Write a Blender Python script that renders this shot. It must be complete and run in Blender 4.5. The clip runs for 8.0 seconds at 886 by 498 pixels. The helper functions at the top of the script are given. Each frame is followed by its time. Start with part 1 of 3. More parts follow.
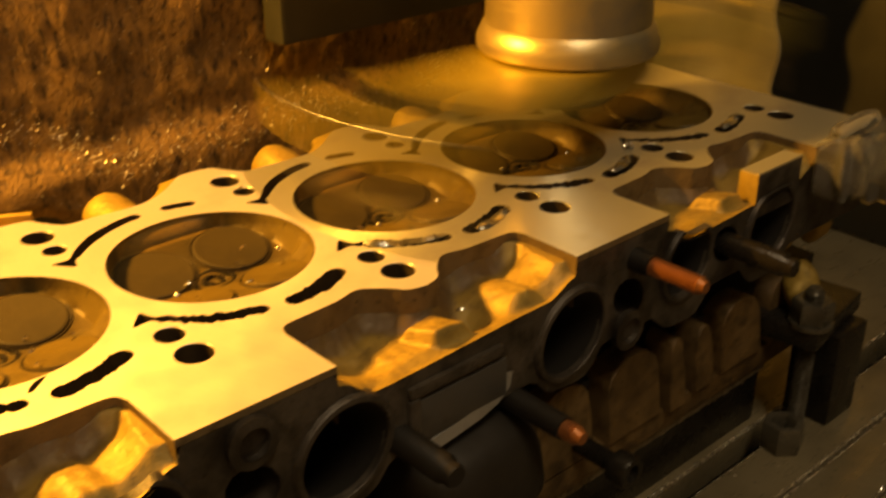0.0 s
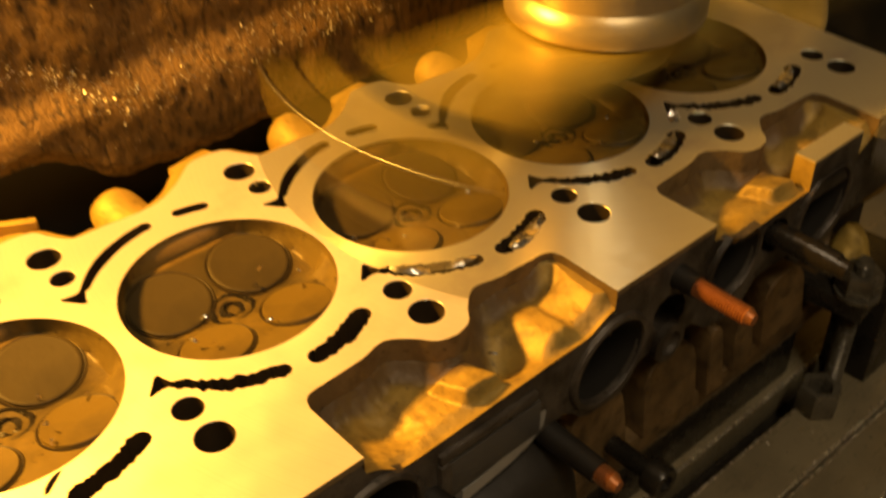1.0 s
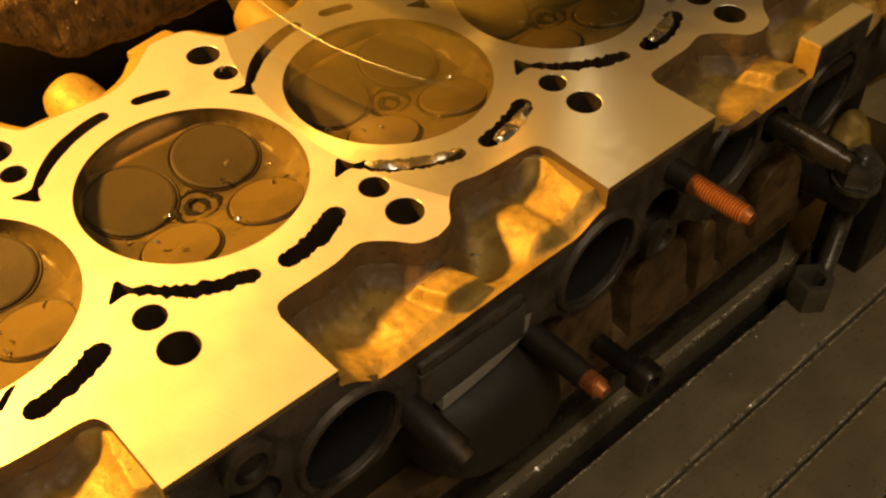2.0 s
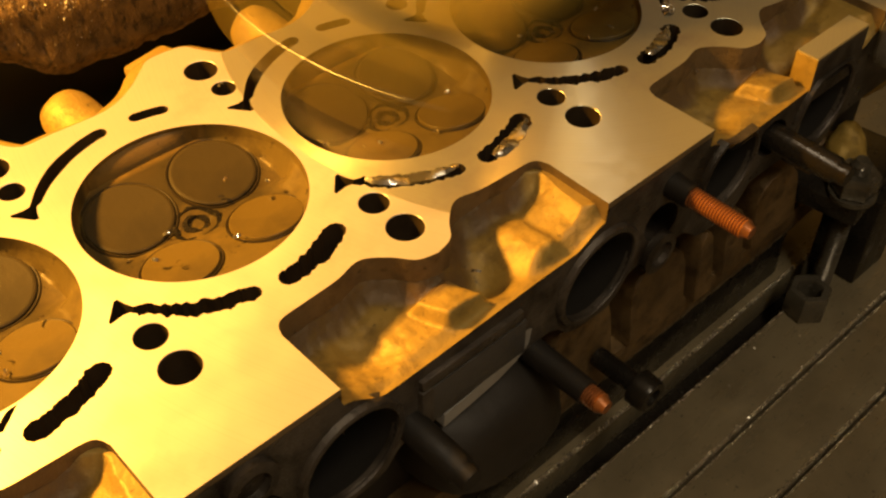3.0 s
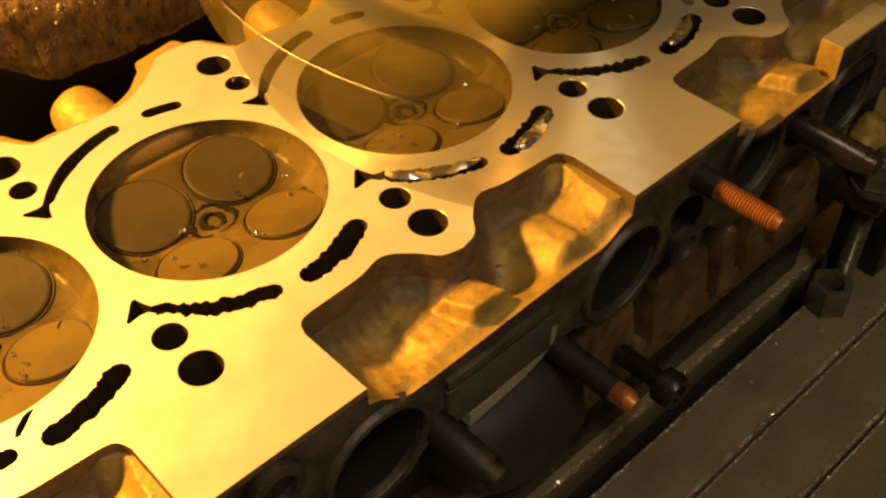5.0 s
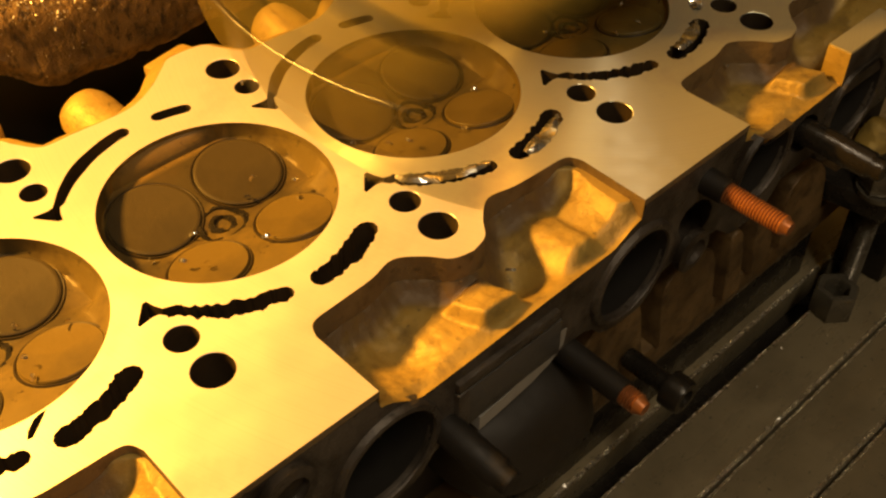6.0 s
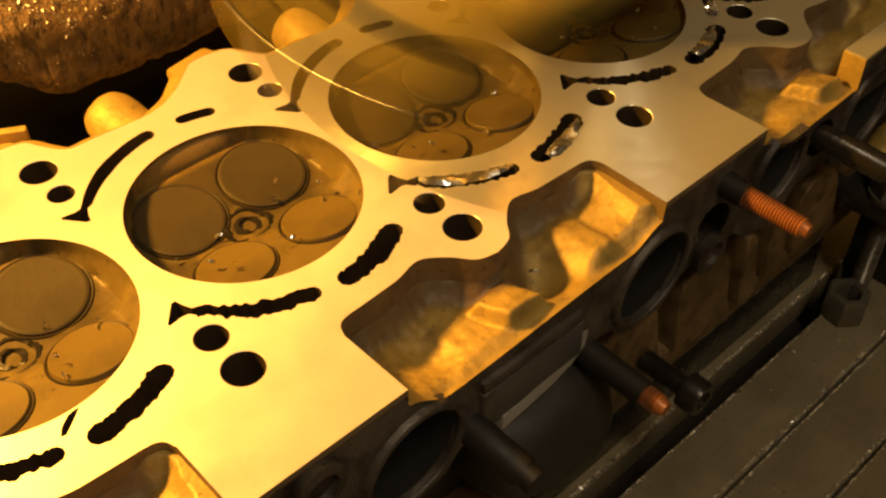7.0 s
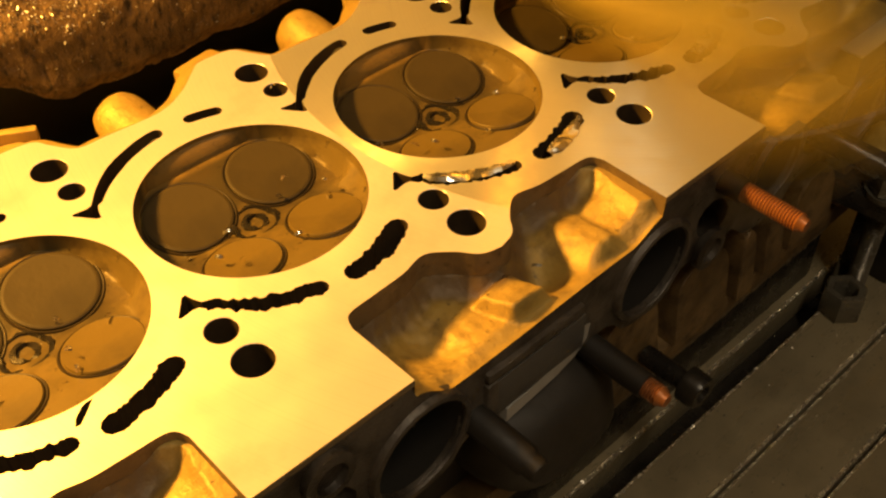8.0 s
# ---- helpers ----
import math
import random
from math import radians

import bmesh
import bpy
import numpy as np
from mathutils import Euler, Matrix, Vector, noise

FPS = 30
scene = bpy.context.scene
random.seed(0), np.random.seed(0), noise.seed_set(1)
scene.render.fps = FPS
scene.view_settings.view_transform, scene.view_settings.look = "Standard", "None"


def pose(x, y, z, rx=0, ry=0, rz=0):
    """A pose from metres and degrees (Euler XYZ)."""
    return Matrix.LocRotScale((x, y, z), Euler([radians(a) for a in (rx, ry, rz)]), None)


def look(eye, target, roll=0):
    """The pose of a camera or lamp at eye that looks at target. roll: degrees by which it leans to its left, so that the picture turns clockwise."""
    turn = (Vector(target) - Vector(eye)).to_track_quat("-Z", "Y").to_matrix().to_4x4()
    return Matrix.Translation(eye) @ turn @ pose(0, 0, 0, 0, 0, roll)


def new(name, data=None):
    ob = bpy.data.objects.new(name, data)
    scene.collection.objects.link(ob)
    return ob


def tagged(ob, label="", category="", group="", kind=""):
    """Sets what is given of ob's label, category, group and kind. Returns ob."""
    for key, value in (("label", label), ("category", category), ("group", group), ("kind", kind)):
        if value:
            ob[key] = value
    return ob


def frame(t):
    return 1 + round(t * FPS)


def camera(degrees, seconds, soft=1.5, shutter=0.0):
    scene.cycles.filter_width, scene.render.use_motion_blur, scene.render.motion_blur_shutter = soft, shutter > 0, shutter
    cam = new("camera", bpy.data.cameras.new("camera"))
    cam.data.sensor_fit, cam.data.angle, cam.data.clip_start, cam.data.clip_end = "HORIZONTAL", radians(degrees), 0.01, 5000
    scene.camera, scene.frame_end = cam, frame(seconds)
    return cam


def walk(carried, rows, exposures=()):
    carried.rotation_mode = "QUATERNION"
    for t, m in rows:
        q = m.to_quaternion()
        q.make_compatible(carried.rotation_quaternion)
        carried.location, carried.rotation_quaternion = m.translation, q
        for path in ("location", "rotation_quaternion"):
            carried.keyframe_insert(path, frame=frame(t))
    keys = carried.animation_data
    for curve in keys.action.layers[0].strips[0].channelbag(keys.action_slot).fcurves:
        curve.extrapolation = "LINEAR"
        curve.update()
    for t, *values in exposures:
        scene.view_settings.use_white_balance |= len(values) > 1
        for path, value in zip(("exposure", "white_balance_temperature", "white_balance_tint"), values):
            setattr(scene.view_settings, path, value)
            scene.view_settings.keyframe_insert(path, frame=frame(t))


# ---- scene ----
cam = camera(44.7, 8.0, soft=2.3, shutter=0.55)
PATH = [
    (0, (-0.24, -0.307, 0.357), (0.97, 1.024, -0.517), -0.3),
    (0.5, (-0.233, -0.291, 0.382), (0.853, 1.033, -0.65), -0.6),
    (1, (-0.19, -0.247, 0.428), (0.838, 0.945, -0.806), -1.1),
    (1.5, (-0.174, -0.231, 0.417), (0.757, 0.839, -0.994), -1.2),
    (2, (-0.172, -0.228, 0.419), (0.771, 0.823, -0.997), -0.3),
    (3.5, (-0.174, -0.221, 0.421), (0.792, 0.825, -0.985), -0.3),
    (4, (-0.176, -0.218, 0.419), (0.788, 0.828, -0.987), -0.5),
    (5.5, (-0.175, -0.213, 0.412), (0.789, 0.833, -0.993), -0.7),
    (6, (-0.179, -0.212, 0.413), (0.793, 0.836, -0.986), -0.4),
    (6.5, (-0.183, -0.211, 0.413), (0.794, 0.84, -0.98), -0.4),
    (7, (-0.189, -0.209, 0.414), (0.795, 0.843, -0.973), -0.1),
    (7.5, (-0.192, -0.212, 0.416), (0.794, 0.848, -0.965), -0.3),
    (8, (-0.196, -0.213, 0.416), (0.797, 0.842, -0.963), -0.2),
]
walk(cam, [(t, look(eye, target, roll)) for t, eye, target, roll in PATH], ((0, -0.05, 7500, 10), (0.5, -0.03, 7300, 10), (1.0, 0.08, 7000, 10), (1.5, 0.03, 6600, 10), (8.0, 0.03, 6600, 10)))

# ---------------------------------------------------------------- light
world = bpy.data.worlds.new("workshop_air")
scene.world = world
world.use_nodes = True
world.node_tree.nodes["Background"].inputs[0].default_value = (0.6, 0.54, 0.38, 1)
world.node_tree.nodes["Background"].inputs[1].default_value = 0.02


def lamp(name, kind, energy, colour, m, size):
    data = bpy.data.lights.new(name, kind)
    data.energy, data.color = energy, colour
    if kind == "AREA":
        data.shape, data.size, data.size_y = "RECTANGLE", size[0], size[1]
    else:
        data.shadow_soft_size = size
    ob = new(name, data)
    ob.matrix_world = m
    return ob


LAMP = (-0.27, 0.27, 0.48)
lamp("machine_lamp", "POINT", 31.8, (1.0, 0.475, 0.068), pose(*LAMP), 0.03)
lamp("ceiling_tube_light", "AREA", 12.3, (1.0, 0.82, 0.57), pose(-0.285, -0.90, 1.78, 0, 0, 48.4), (0.9, 0.12))

# ---------------------------------------------------------------- materials
DECK = 0.165


class Mat:
    """A small builder of node materials in object coordinates (metres)."""

    def __init__(self, name, colour, rough=0.5, metal=0.0, spec=0.5):
        self.m = bpy.data.materials.new(name)
        self.m.use_nodes = True
        self.t = self.m.node_tree
        self.b = self.t.nodes["Principled BSDF"]
        self.b.inputs["Base Color"].default_value = (*colour, 1)
        self.b.inputs["Roughness"].default_value = rough
        self.b.inputs["Metallic"].default_value = metal
        self.b.inputs["Specular IOR Level"].default_value = spec
        geo = self.n("ShaderNodeTexCoord")
        self.pos = geo.outputs["Object"]
        self.colour = None
        self.height = None

    def n(self, kind, **values):
        node = self.t.nodes.new(kind)
        for key, value in values.items():
            node.inputs[key].default_value = value
        return node

    def link(self, a, b):
        self.t.links.new(a, b)

    def noise(self, scale, detail=4.0, rough=0.6, stretch=(1, 1, 1)):
        mp = self.n("ShaderNodeMapping", Scale=stretch)
        self.link(self.pos, mp.inputs["Vector"])
        no = self.n("ShaderNodeTexNoise", Scale=scale, Detail=detail, Roughness=rough)
        self.link(mp.outputs[0], no.inputs["Vector"])
        return no.outputs["Fac"]

    def ramp(self, fac, lo, hi, a=0.0, b=1.0):
        r = self.n("ShaderNodeMapRange")
        for key, v in (("From Min", lo), ("From Max", hi), ("To Min", a), ("To Max", b)):
            r.inputs[key].default_value = v
        self.link(fac, r.inputs["Value"])
        return r.outputs[0]

    def blend(self, fac, colour):
        mix = self.n("ShaderNodeMix")
        mix.data_type = "RGBA"
        self.link(fac, mix.inputs[0])
        if self.colour is None:
            mix.inputs[6].default_value = self.b.inputs["Base Color"].default_value
        else:
            self.link(self.colour, mix.inputs[6])
        mix.inputs[7].default_value = (*colour, 1)
        self.colour = mix.outputs[2]
        self.link(self.colour, self.b.inputs["Base Color"])
        return self

    def stain(self, scale, lo, hi, colour, stretch=(1, 1, 1)):
        return self.blend(self.ramp(self.noise(scale, 5, 0.62, stretch), lo, hi), colour)

    def rough(self, scale, a, b, stretch=(1, 1, 1)):
        self.link(self.ramp(self.noise(scale, 4, 0.6, stretch), 0.3, 0.7, a, b), self.b.inputs["Roughness"])
        return self

    def bump(self, fac, strength, metres):
        bp = self.n("ShaderNodeBump", Strength=strength, Distance=metres)
        self.link(fac, bp.inputs["Height"])
        if self.height is not None:
            self.link(self.height, bp.inputs["Normal"])
        self.height = bp.outputs[0]
        self.link(self.height, self.b.inputs["Normal"])
        return self


def machined():
    """Face-milled aluminium: arcs left by the turning cutter, streaky gloss along them, crispest where the cutter has just passed."""
    k = Mat("machined_aluminium", (0.74, 0.68, 0.59), 0.4, 0.6)

    def vec(op, a, b=None):
        node = k.n("ShaderNodeVectorMath")
        node.operation = op
        k.link(a, node.inputs[0])
        if b is not None:
            node.inputs[1].default_value = b
        return node

    sub = vec("SUBTRACT", k.pos, (0.151, 0.049, DECK))
    k.link(vec("NORMALIZE", sub.outputs[0]).outputs[0], k.b.inputs["Tangent"])
    length = vec("LENGTH", sub.outputs[0]).outputs["Value"]
    inside = k.ramp(length, 0.1530, 0.1522)
    split = k.n("ShaderNodeSeparateXYZ")
    k.link(sub.outputs[0], split.inputs[0])
    fresh = k.n("ShaderNodeMath")
    fresh.operation = "MAXIMUM"
    k.link(inside, fresh.inputs[0])
    k.link(k.ramp(split.outputs["X"], 0.0, 0.001), fresh.inputs[1])
    fresh = fresh.outputs[0]
    k.link(k.ramp(fresh, 0.0, 1.0, 0.62, 0.92), k.b.inputs["Anisotropic"])
    k.link(k.ramp(fresh, 0.0, 1.0, 0.48, 0.72), k.b.inputs["Metallic"])
    mix = k.n("ShaderNodeMix")
    k.link(fresh, mix.inputs[0])
    k.link(k.ramp(k.noise(60, 4), 0.3, 0.7, 0.36, 0.47), mix.inputs[2])
    k.link(k.ramp(k.noise(140, 4), 0.3, 0.7, 0.32, 0.40), mix.inputs[3])
    k.link(mix.outputs[0], k.b.inputs["Roughness"])
    arcs = k.n("ShaderNodeTexNoise", Scale=1500.0, Detail=2.0)
    arcs.noise_dimensions = "1D"
    k.link(length, arcs.inputs["W"])
    k.blend(fresh, (0.75, 0.72, 0.56))
    k.blend(k.ramp(arcs.outputs["Fac"], 0.5, 0.75, 0.0, 0.22), (0.60, 0.54, 0.42))
    k.stain(35, 0.56, 0.8, (0.62, 0.56, 0.47))
    return k.m


def cast(name, colour, dirt, lo, hi, rough=0.5, metal=0.45):
    k = Mat(name, colour, rough, metal)
    k.rough(90, rough - 0.1, rough + 0.15)
    k.stain(28, lo, hi, dirt)
    k.stain(110, 0.5, 0.72, tuple(0.8 * c for c in dirt))
    k.stain(300, 0.6, 0.75, tuple(0.4 * c for c in dirt))
    k.bump(k.noise(520, 4, 0.7), 0.6, 0.0008)
    k.bump(k.noise(70, 4), 0.3, 0.0016)
    return k.m


def plain(name, colour, rough, metal=0.0, grain=150, depth=0.0003, dirt=None):
    k = Mat(name, colour, rough, metal)
    k.rough(grain * 0.4, max(0.05, rough - 0.1), rough + 0.12)
    k.stain(grain * 0.25, 0.45, 0.75, dirt or tuple(0.55 * c for c in colour))
    k.bump(k.noise(grain * 2, 3), 0.3, depth)
    return k.m


MACHINED = machined()
CAST = cast("cast_aluminium", (0.43, 0.292, 0.066), (0.28, 0.185, 0.045), 0.36, 0.8, 0.48, 0.25)
SKIN = Mat("cast_pocket", (0.43, 0.292, 0.066), 0.5, 0.2)
SKIN.rough(90, 0.4, 0.62).stain(28, 0.36, 0.8, (0.31, 0.205, 0.048))
# shade beside the deck rim, painted into the pocket colour
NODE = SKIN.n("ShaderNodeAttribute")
NODE.attribute_name = "rim_shade"
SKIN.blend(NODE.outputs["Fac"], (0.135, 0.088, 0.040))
SKIN.stain(110, 0.5, 0.75, (0.19, 0.125, 0.036)).stain(300, 0.62, 0.76, (0.09, 0.06, 0.025))
SKIN = SKIN.bump(SKIN.noise(520, 4, 0.7), 0.55, 0.0007).bump(SKIN.noise(90, 4), 0.2, 0.0010).m
# darker copy of the cast metal, with the skirt's shade in its colour
CASTWALL = cast("shaded_cast_wall", (0.20, 0.140, 0.065), (0.12, 0.082, 0.038), 0.4, 0.75, 0.6, 0.1)
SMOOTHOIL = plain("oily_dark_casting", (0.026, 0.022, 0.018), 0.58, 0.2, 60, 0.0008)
# oil and grime, plus the unlit near face's shade in the base colour
OILY_SHADED = cast("oily_shaded_cast", (0.115, 0.097, 0.078), (0.026, 0.021, 0.016), 0.38, 0.62, 0.34, 0.3)
# lighter brown copy of the flank metal, with tube light in its colour
LIT_BROWN = cast("lit_brown_casting", (0.19, 0.12, 0.05), (0.06, 0.037, 0.015), 0.42, 0.7, 0.4, 0.2)
CHAMBER = Mat("sooty_chamber", (0.058, 0.043, 0.017), 0.42, 0.1)
CHAMBER.rough(90, 0.34, 0.55)
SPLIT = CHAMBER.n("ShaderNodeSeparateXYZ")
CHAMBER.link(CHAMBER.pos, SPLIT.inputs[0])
# lighter towards the near side, the +x wall and the far crescent
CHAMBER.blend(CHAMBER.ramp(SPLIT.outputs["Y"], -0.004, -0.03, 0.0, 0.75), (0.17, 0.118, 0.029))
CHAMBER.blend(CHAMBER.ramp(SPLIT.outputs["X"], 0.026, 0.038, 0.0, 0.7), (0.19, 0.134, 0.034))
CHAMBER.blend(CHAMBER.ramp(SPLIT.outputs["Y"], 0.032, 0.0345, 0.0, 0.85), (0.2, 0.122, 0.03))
CHAMBER.stain(24, 0.5, 0.68, (0.18, 0.12, 0.027)).stain(60, 0.48, 0.7, (0.07, 0.047, 0.017)).stain(300, 0.62, 0.72, (0.03, 0.02, 0.01))
CHAMBER = CHAMBER.bump(CHAMBER.noise(350, 3), 0.3, 0.0004).m
CARBON = plain("carbon_on_valve", (0.050, 0.036, 0.013), 0.6, 0.0, 70, 0.0008, (0.024, 0.017, 0.007))
TAN = plain("burnt_exhaust_valve", (0.130, 0.088, 0.020), 0.45, 0.0, 100, 0.0006, (0.06, 0.042, 0.013))
# seat rings coloured dark to draw the shadow gap round each valve
SEAT = plain("shadow_gap_seat", (0.035, 0.025, 0.013), 0.45, 0.2, 200)
for m in (CARBON, TAN, SEAT, CHAMBER):
    m.node_tree.nodes["Principled BSDF"].inputs["Specular IOR Level"].default_value = 0.25
STEEL = plain("tool_steel", (0.42, 0.315, 0.056), 0.45, 0.3, 130, 0.0002)
HUBSTEEL = plain("dull_hub_steel", (0.17, 0.125, 0.04), 0.4, 0.3, 130, 0.0002)
POLISHED = Mat("ground_steel_sleeve", (0.62, 0.50, 0.26), 0.34, 0.8).rough(40, 0.3, 0.44, (1, 1, 12)).stain(30, 0.5, 0.8, (0.4, 0.36, 0.3)).m
CHROME = Mat("polished_rod_steel", (0.8, 0.78, 0.74), 0.36, 1.0).rough(200, 0.33, 0.40).m
CARBIDE = plain("carbide_insert", (0.6, 0.55, 0.4), 0.25, 0.9)
RUST = plain("rusty_copper_plated_steel", (0.32, 0.125, 0.042), 0.4, 0.4, 260, 0.0005, (0.16, 0.05, 0.02))
BLACK = plain("oil_black_steel", (0.022, 0.019, 0.015), 0.26, 0.3, 160, 0.0006)
IRON = Mat("oily_table_iron", (0.265, 0.222, 0.138), 0.36, 0.35).rough(30, 0.2, 0.46, (1, 4, 1)).stain(16, 0.45, 0.75, (0.16, 0.134, 0.083)).stain(300, 0.62, 0.72, (0.03, 0.028, 0.022))
IRON = IRON.bump(IRON.noise(500, 3), 0.25, 0.0003).m
# bright colour for the light that slot rims catch
EDGE = plain("iron_edge_glint", (0.62, 0.55, 0.40), 0.24, 0.75, 700, 0.0004, (0.34, 0.29, 0.19))
EDGE.node_tree.nodes["Bump"].inputs["Strength"].default_value = 1.0
EDGE.node_tree.nodes["Bump"].inputs["Distance"].default_value = 0.0012
RUBBED = plain("rubbed_brown_steel", (0.24, 0.19, 0.12), 0.34, 0.5, 500, 0.0005, (0.08, 0.058, 0.033))
NUT = plain("worn_nut_steel", (0.12, 0.108, 0.082), 0.22, 0.4, 260, 0.0003, (0.04, 0.035, 0.027))
GREASED = plain("matt_greasy_black_steel", (0.011, 0.009, 0.007), 0.62, 0.0, 160, 0.0006)
SOOT = plain("matt_soot", (0.014, 0.011, 0.008), 0.8, 0.0, 120)
# dark brown that paints in the shade deep inside holes and slots
BOREWALL = plain("shaded_hole_wall", (0.05, 0.034, 0.017), 0.55, 0.2, 300)
GLINT = plain("stuck_chips", (0.9, 0.86, 0.76), 0.35, 0.5, 300)
SWARF = plain("bright_swarf", (0.85, 0.82, 0.74), 0.22, 0.95, 300)
# both greys hold the tube's reflection on the glossy ledge and plate
LEDGE_SHEEN = plain("grey_ledge_sheen", (0.36, 0.35, 0.325), 0.42, 0.3, 200, 0.0003, (0.24, 0.225, 0.2))
PLATE = plain("grey_plate_sheen", (0.10, 0.094, 0.086), 0.4, 0.3, 160, 0.0005, (0.04, 0.036, 0.031))
APRON = Mat("greasy_brown_apron", (0.25, 0.148, 0.05), 0.42, 0.1)
APRON.rough(160, 0.3, 0.6).stain(30, 0.42, 0.7, (0.085, 0.048, 0.017)).stain(240, 0.5, 0.66, (0.035, 0.02, 0.01), (1, 1, 0.4))
APRON = APRON.bump(APRON.noise(420, 4, 0.7), 0.8, 0.0022).bump(APRON.noise(300, 3, 0.6, (1, 1, 0.25)), 0.6, 0.002).m
PAINT = plain("green_grey_machine_paint", (0.17, 0.185, 0.15), 0.45, 0.0, 30, 0.0005)
DARKPAINT = plain("dark_machine_paint", (0.036, 0.036, 0.028), 0.45, 0.0, 30, 0.0005)
CURTAIN = plain("dirty_splash_sheet", (0.17, 0.165, 0.12), 0.4, 0.0, 60, 0.001)
CONCRETE = plain("concrete", (0.3, 0.29, 0.27), 0.8, 0.0, 12, 0.002)
PLASTER = plain("plaster", (0.45, 0.43, 0.38), 0.8, 0.0, 8, 0.001)


def clear():
    k = Mat("crumpled_clear_plastic", (0.97, 0.97, 0.94), 0.03)
    k.b.inputs["Transmission Weight"].default_value = 0.95
    k.b.inputs["IOR"].default_value = 1.2
    return k.bump(k.noise(160, 2), 0.35, 0.0015).m


PLASTIC = clear()

# ---------------------------------------------------------------- mesh tools


def finish(bm, material, smooth=40):
    me = bpy.data.meshes.new("mesh")
    bmesh.ops.recalc_face_normals(bm, faces=bm.faces)
    for f in bm.faces:
        f.smooth = True
    for e in bm.edges:
        if len(e.link_faces) == 2:
            e.smooth = e.calc_face_angle(0) < radians(smooth)
    bm.to_mesh(me)
    bm.free()
    me.materials.append(material)
    return me


def part(name, bm, material, parent=None, label="", m=None):
    me = bm if isinstance(bm, bpy.types.Mesh) else finish(bm, material)
    ob = new(name, me)
    me.name = name
    if parent is not None:
        ob.parent = parent
    if m is not None:
        ob.matrix_local = m
    return tagged(ob, label)


def thing(name, label, category, m=None, group=""):
    ob = new(name)
    ob.empty_display_size = 0.02
    if m is not None:
        ob.matrix_world = m
    return tagged(ob, label, category, group)


def box(x0, x1, y0, y1, z0, z1, bevel=0.0, bm=None, m=None):
    bm = bm or bmesh.new()
    r = bmesh.ops.create_cube(bm, size=1)["verts"]
    for v in r:
        v.co = Vector(((x0 + x1) / 2 + v.co.x * (x1 - x0), (y0 + y1) / 2 + v.co.y * (y1 - y0), (z0 + z1) / 2 + v.co.z * (z1 - z0)))
        if m is not None:
            v.co = m @ v.co
    if bevel:
        es = list({e for v in r for e in v.link_edges})
        bmesh.ops.bevel(bm, geom=es, offset=bevel, segments=2, affect="EDGES", profile=0.6)
    return bm


def lathe(profile, n=40, bm=None, m=None, sx=1.0, sy=1.0):
    """Turns rows of (radius, height) about z; a radius of 0 closes the end."""
    bm = bm or bmesh.new()
    rings = []
    for r, z in profile:
        pts = [Vector((0, 0, z))] if r == 0 else [Vector((sx * r * math.cos(2 * math.pi * i / n), sy * r * math.sin(2 * math.pi * i / n), z)) for i in range(n)]
        rings.append([bm.verts.new(m @ p if m is not None else p) for p in pts])
    for a, b in zip(rings, rings[1:]):
        for i in range(n):
            j = (i + 1) % n
            if len(a) == 1:
                bm.faces.new((a[0], b[i], b[j]))
            elif len(b) == 1:
                bm.faces.new((a[i], a[j], b[0]))
            else:
                bm.faces.new((a[i], a[j], b[j], b[i]))
    return bm


def circle(cx, cy, r, n=24, ry=None):
    return [(cx + r * math.cos(2 * math.pi * i / n), cy + (ry or r) * math.sin(2 * math.pi * i / n)) for i in range(n)]


def spline(points, steps=6):
    """A smooth open line through the points."""
    out = []
    p = [points[0], *points, points[-1]]
    for a, b, c, d in zip(p, p[1:], p[2:], p[3:]):
        for s in range(steps):
            t = s / steps
            out.append(tuple(0.5 * (2 * b[k] + (c[k] - a[k]) * t + (2 * a[k] - 5 * b[k] + 4 * c[k] - d[k]) * t * t + (3 * b[k] - a[k] - 3 * c[k] + d[k]) * t ** 3) for k in (0, 1)))
    return out + [points[-1]]


def pierced(outer, holes, place, depth_outer=None, depths=None, chamfers=None):
    """A flat sheet with holes; the rims drop by their depths. place(u, v, d) gives the point at depth d."""
    bm = bmesh.new()
    edges = []
    for k, loop in enumerate([outer, *holes]):
        loop = list(loop)
        vs = [bm.verts.new(place(u, v, 0)) for u, v in loop]
        edges += [bm.edges.new((vs[i], vs[(i + 1) % len(vs)])) for i in range(len(vs))]
        depth = depth_outer if k == 0 else (depths[k - 1] if depths else None)
        cut = chamfers[k - 1] if chamfers and k else 0
        if cut:
            cu, cv = sum(p[0] for p in loop) / len(loop), sum(p[1] for p in loop) / len(loop)
            loop = [(u - cut * (u - cu) / math.hypot(u - cu, v - cv), v - cut * (v - cv) / math.hypot(u - cu, v - cv)) for u, v in loop]
            inner = [bm.verts.new(place(u, v, cut)) for u, v in loop]
            for i in range(len(vs)):
                j = (i + 1) % len(vs)
                bm.faces.new((vs[i], vs[j], inner[j], inner[i]))
            vs = inner
        if depth:
            low = [bm.verts.new(place(u, v, depth(u, v) if callable(depth) else depth)) for u, v in loop]
            for i in range(len(vs)):
                j = (i + 1) % len(vs)
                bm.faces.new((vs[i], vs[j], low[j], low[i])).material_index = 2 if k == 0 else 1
    bmesh.ops.triangle_fill(bm, edges=edges, use_beauty=True, use_dissolve=False)
    return bm


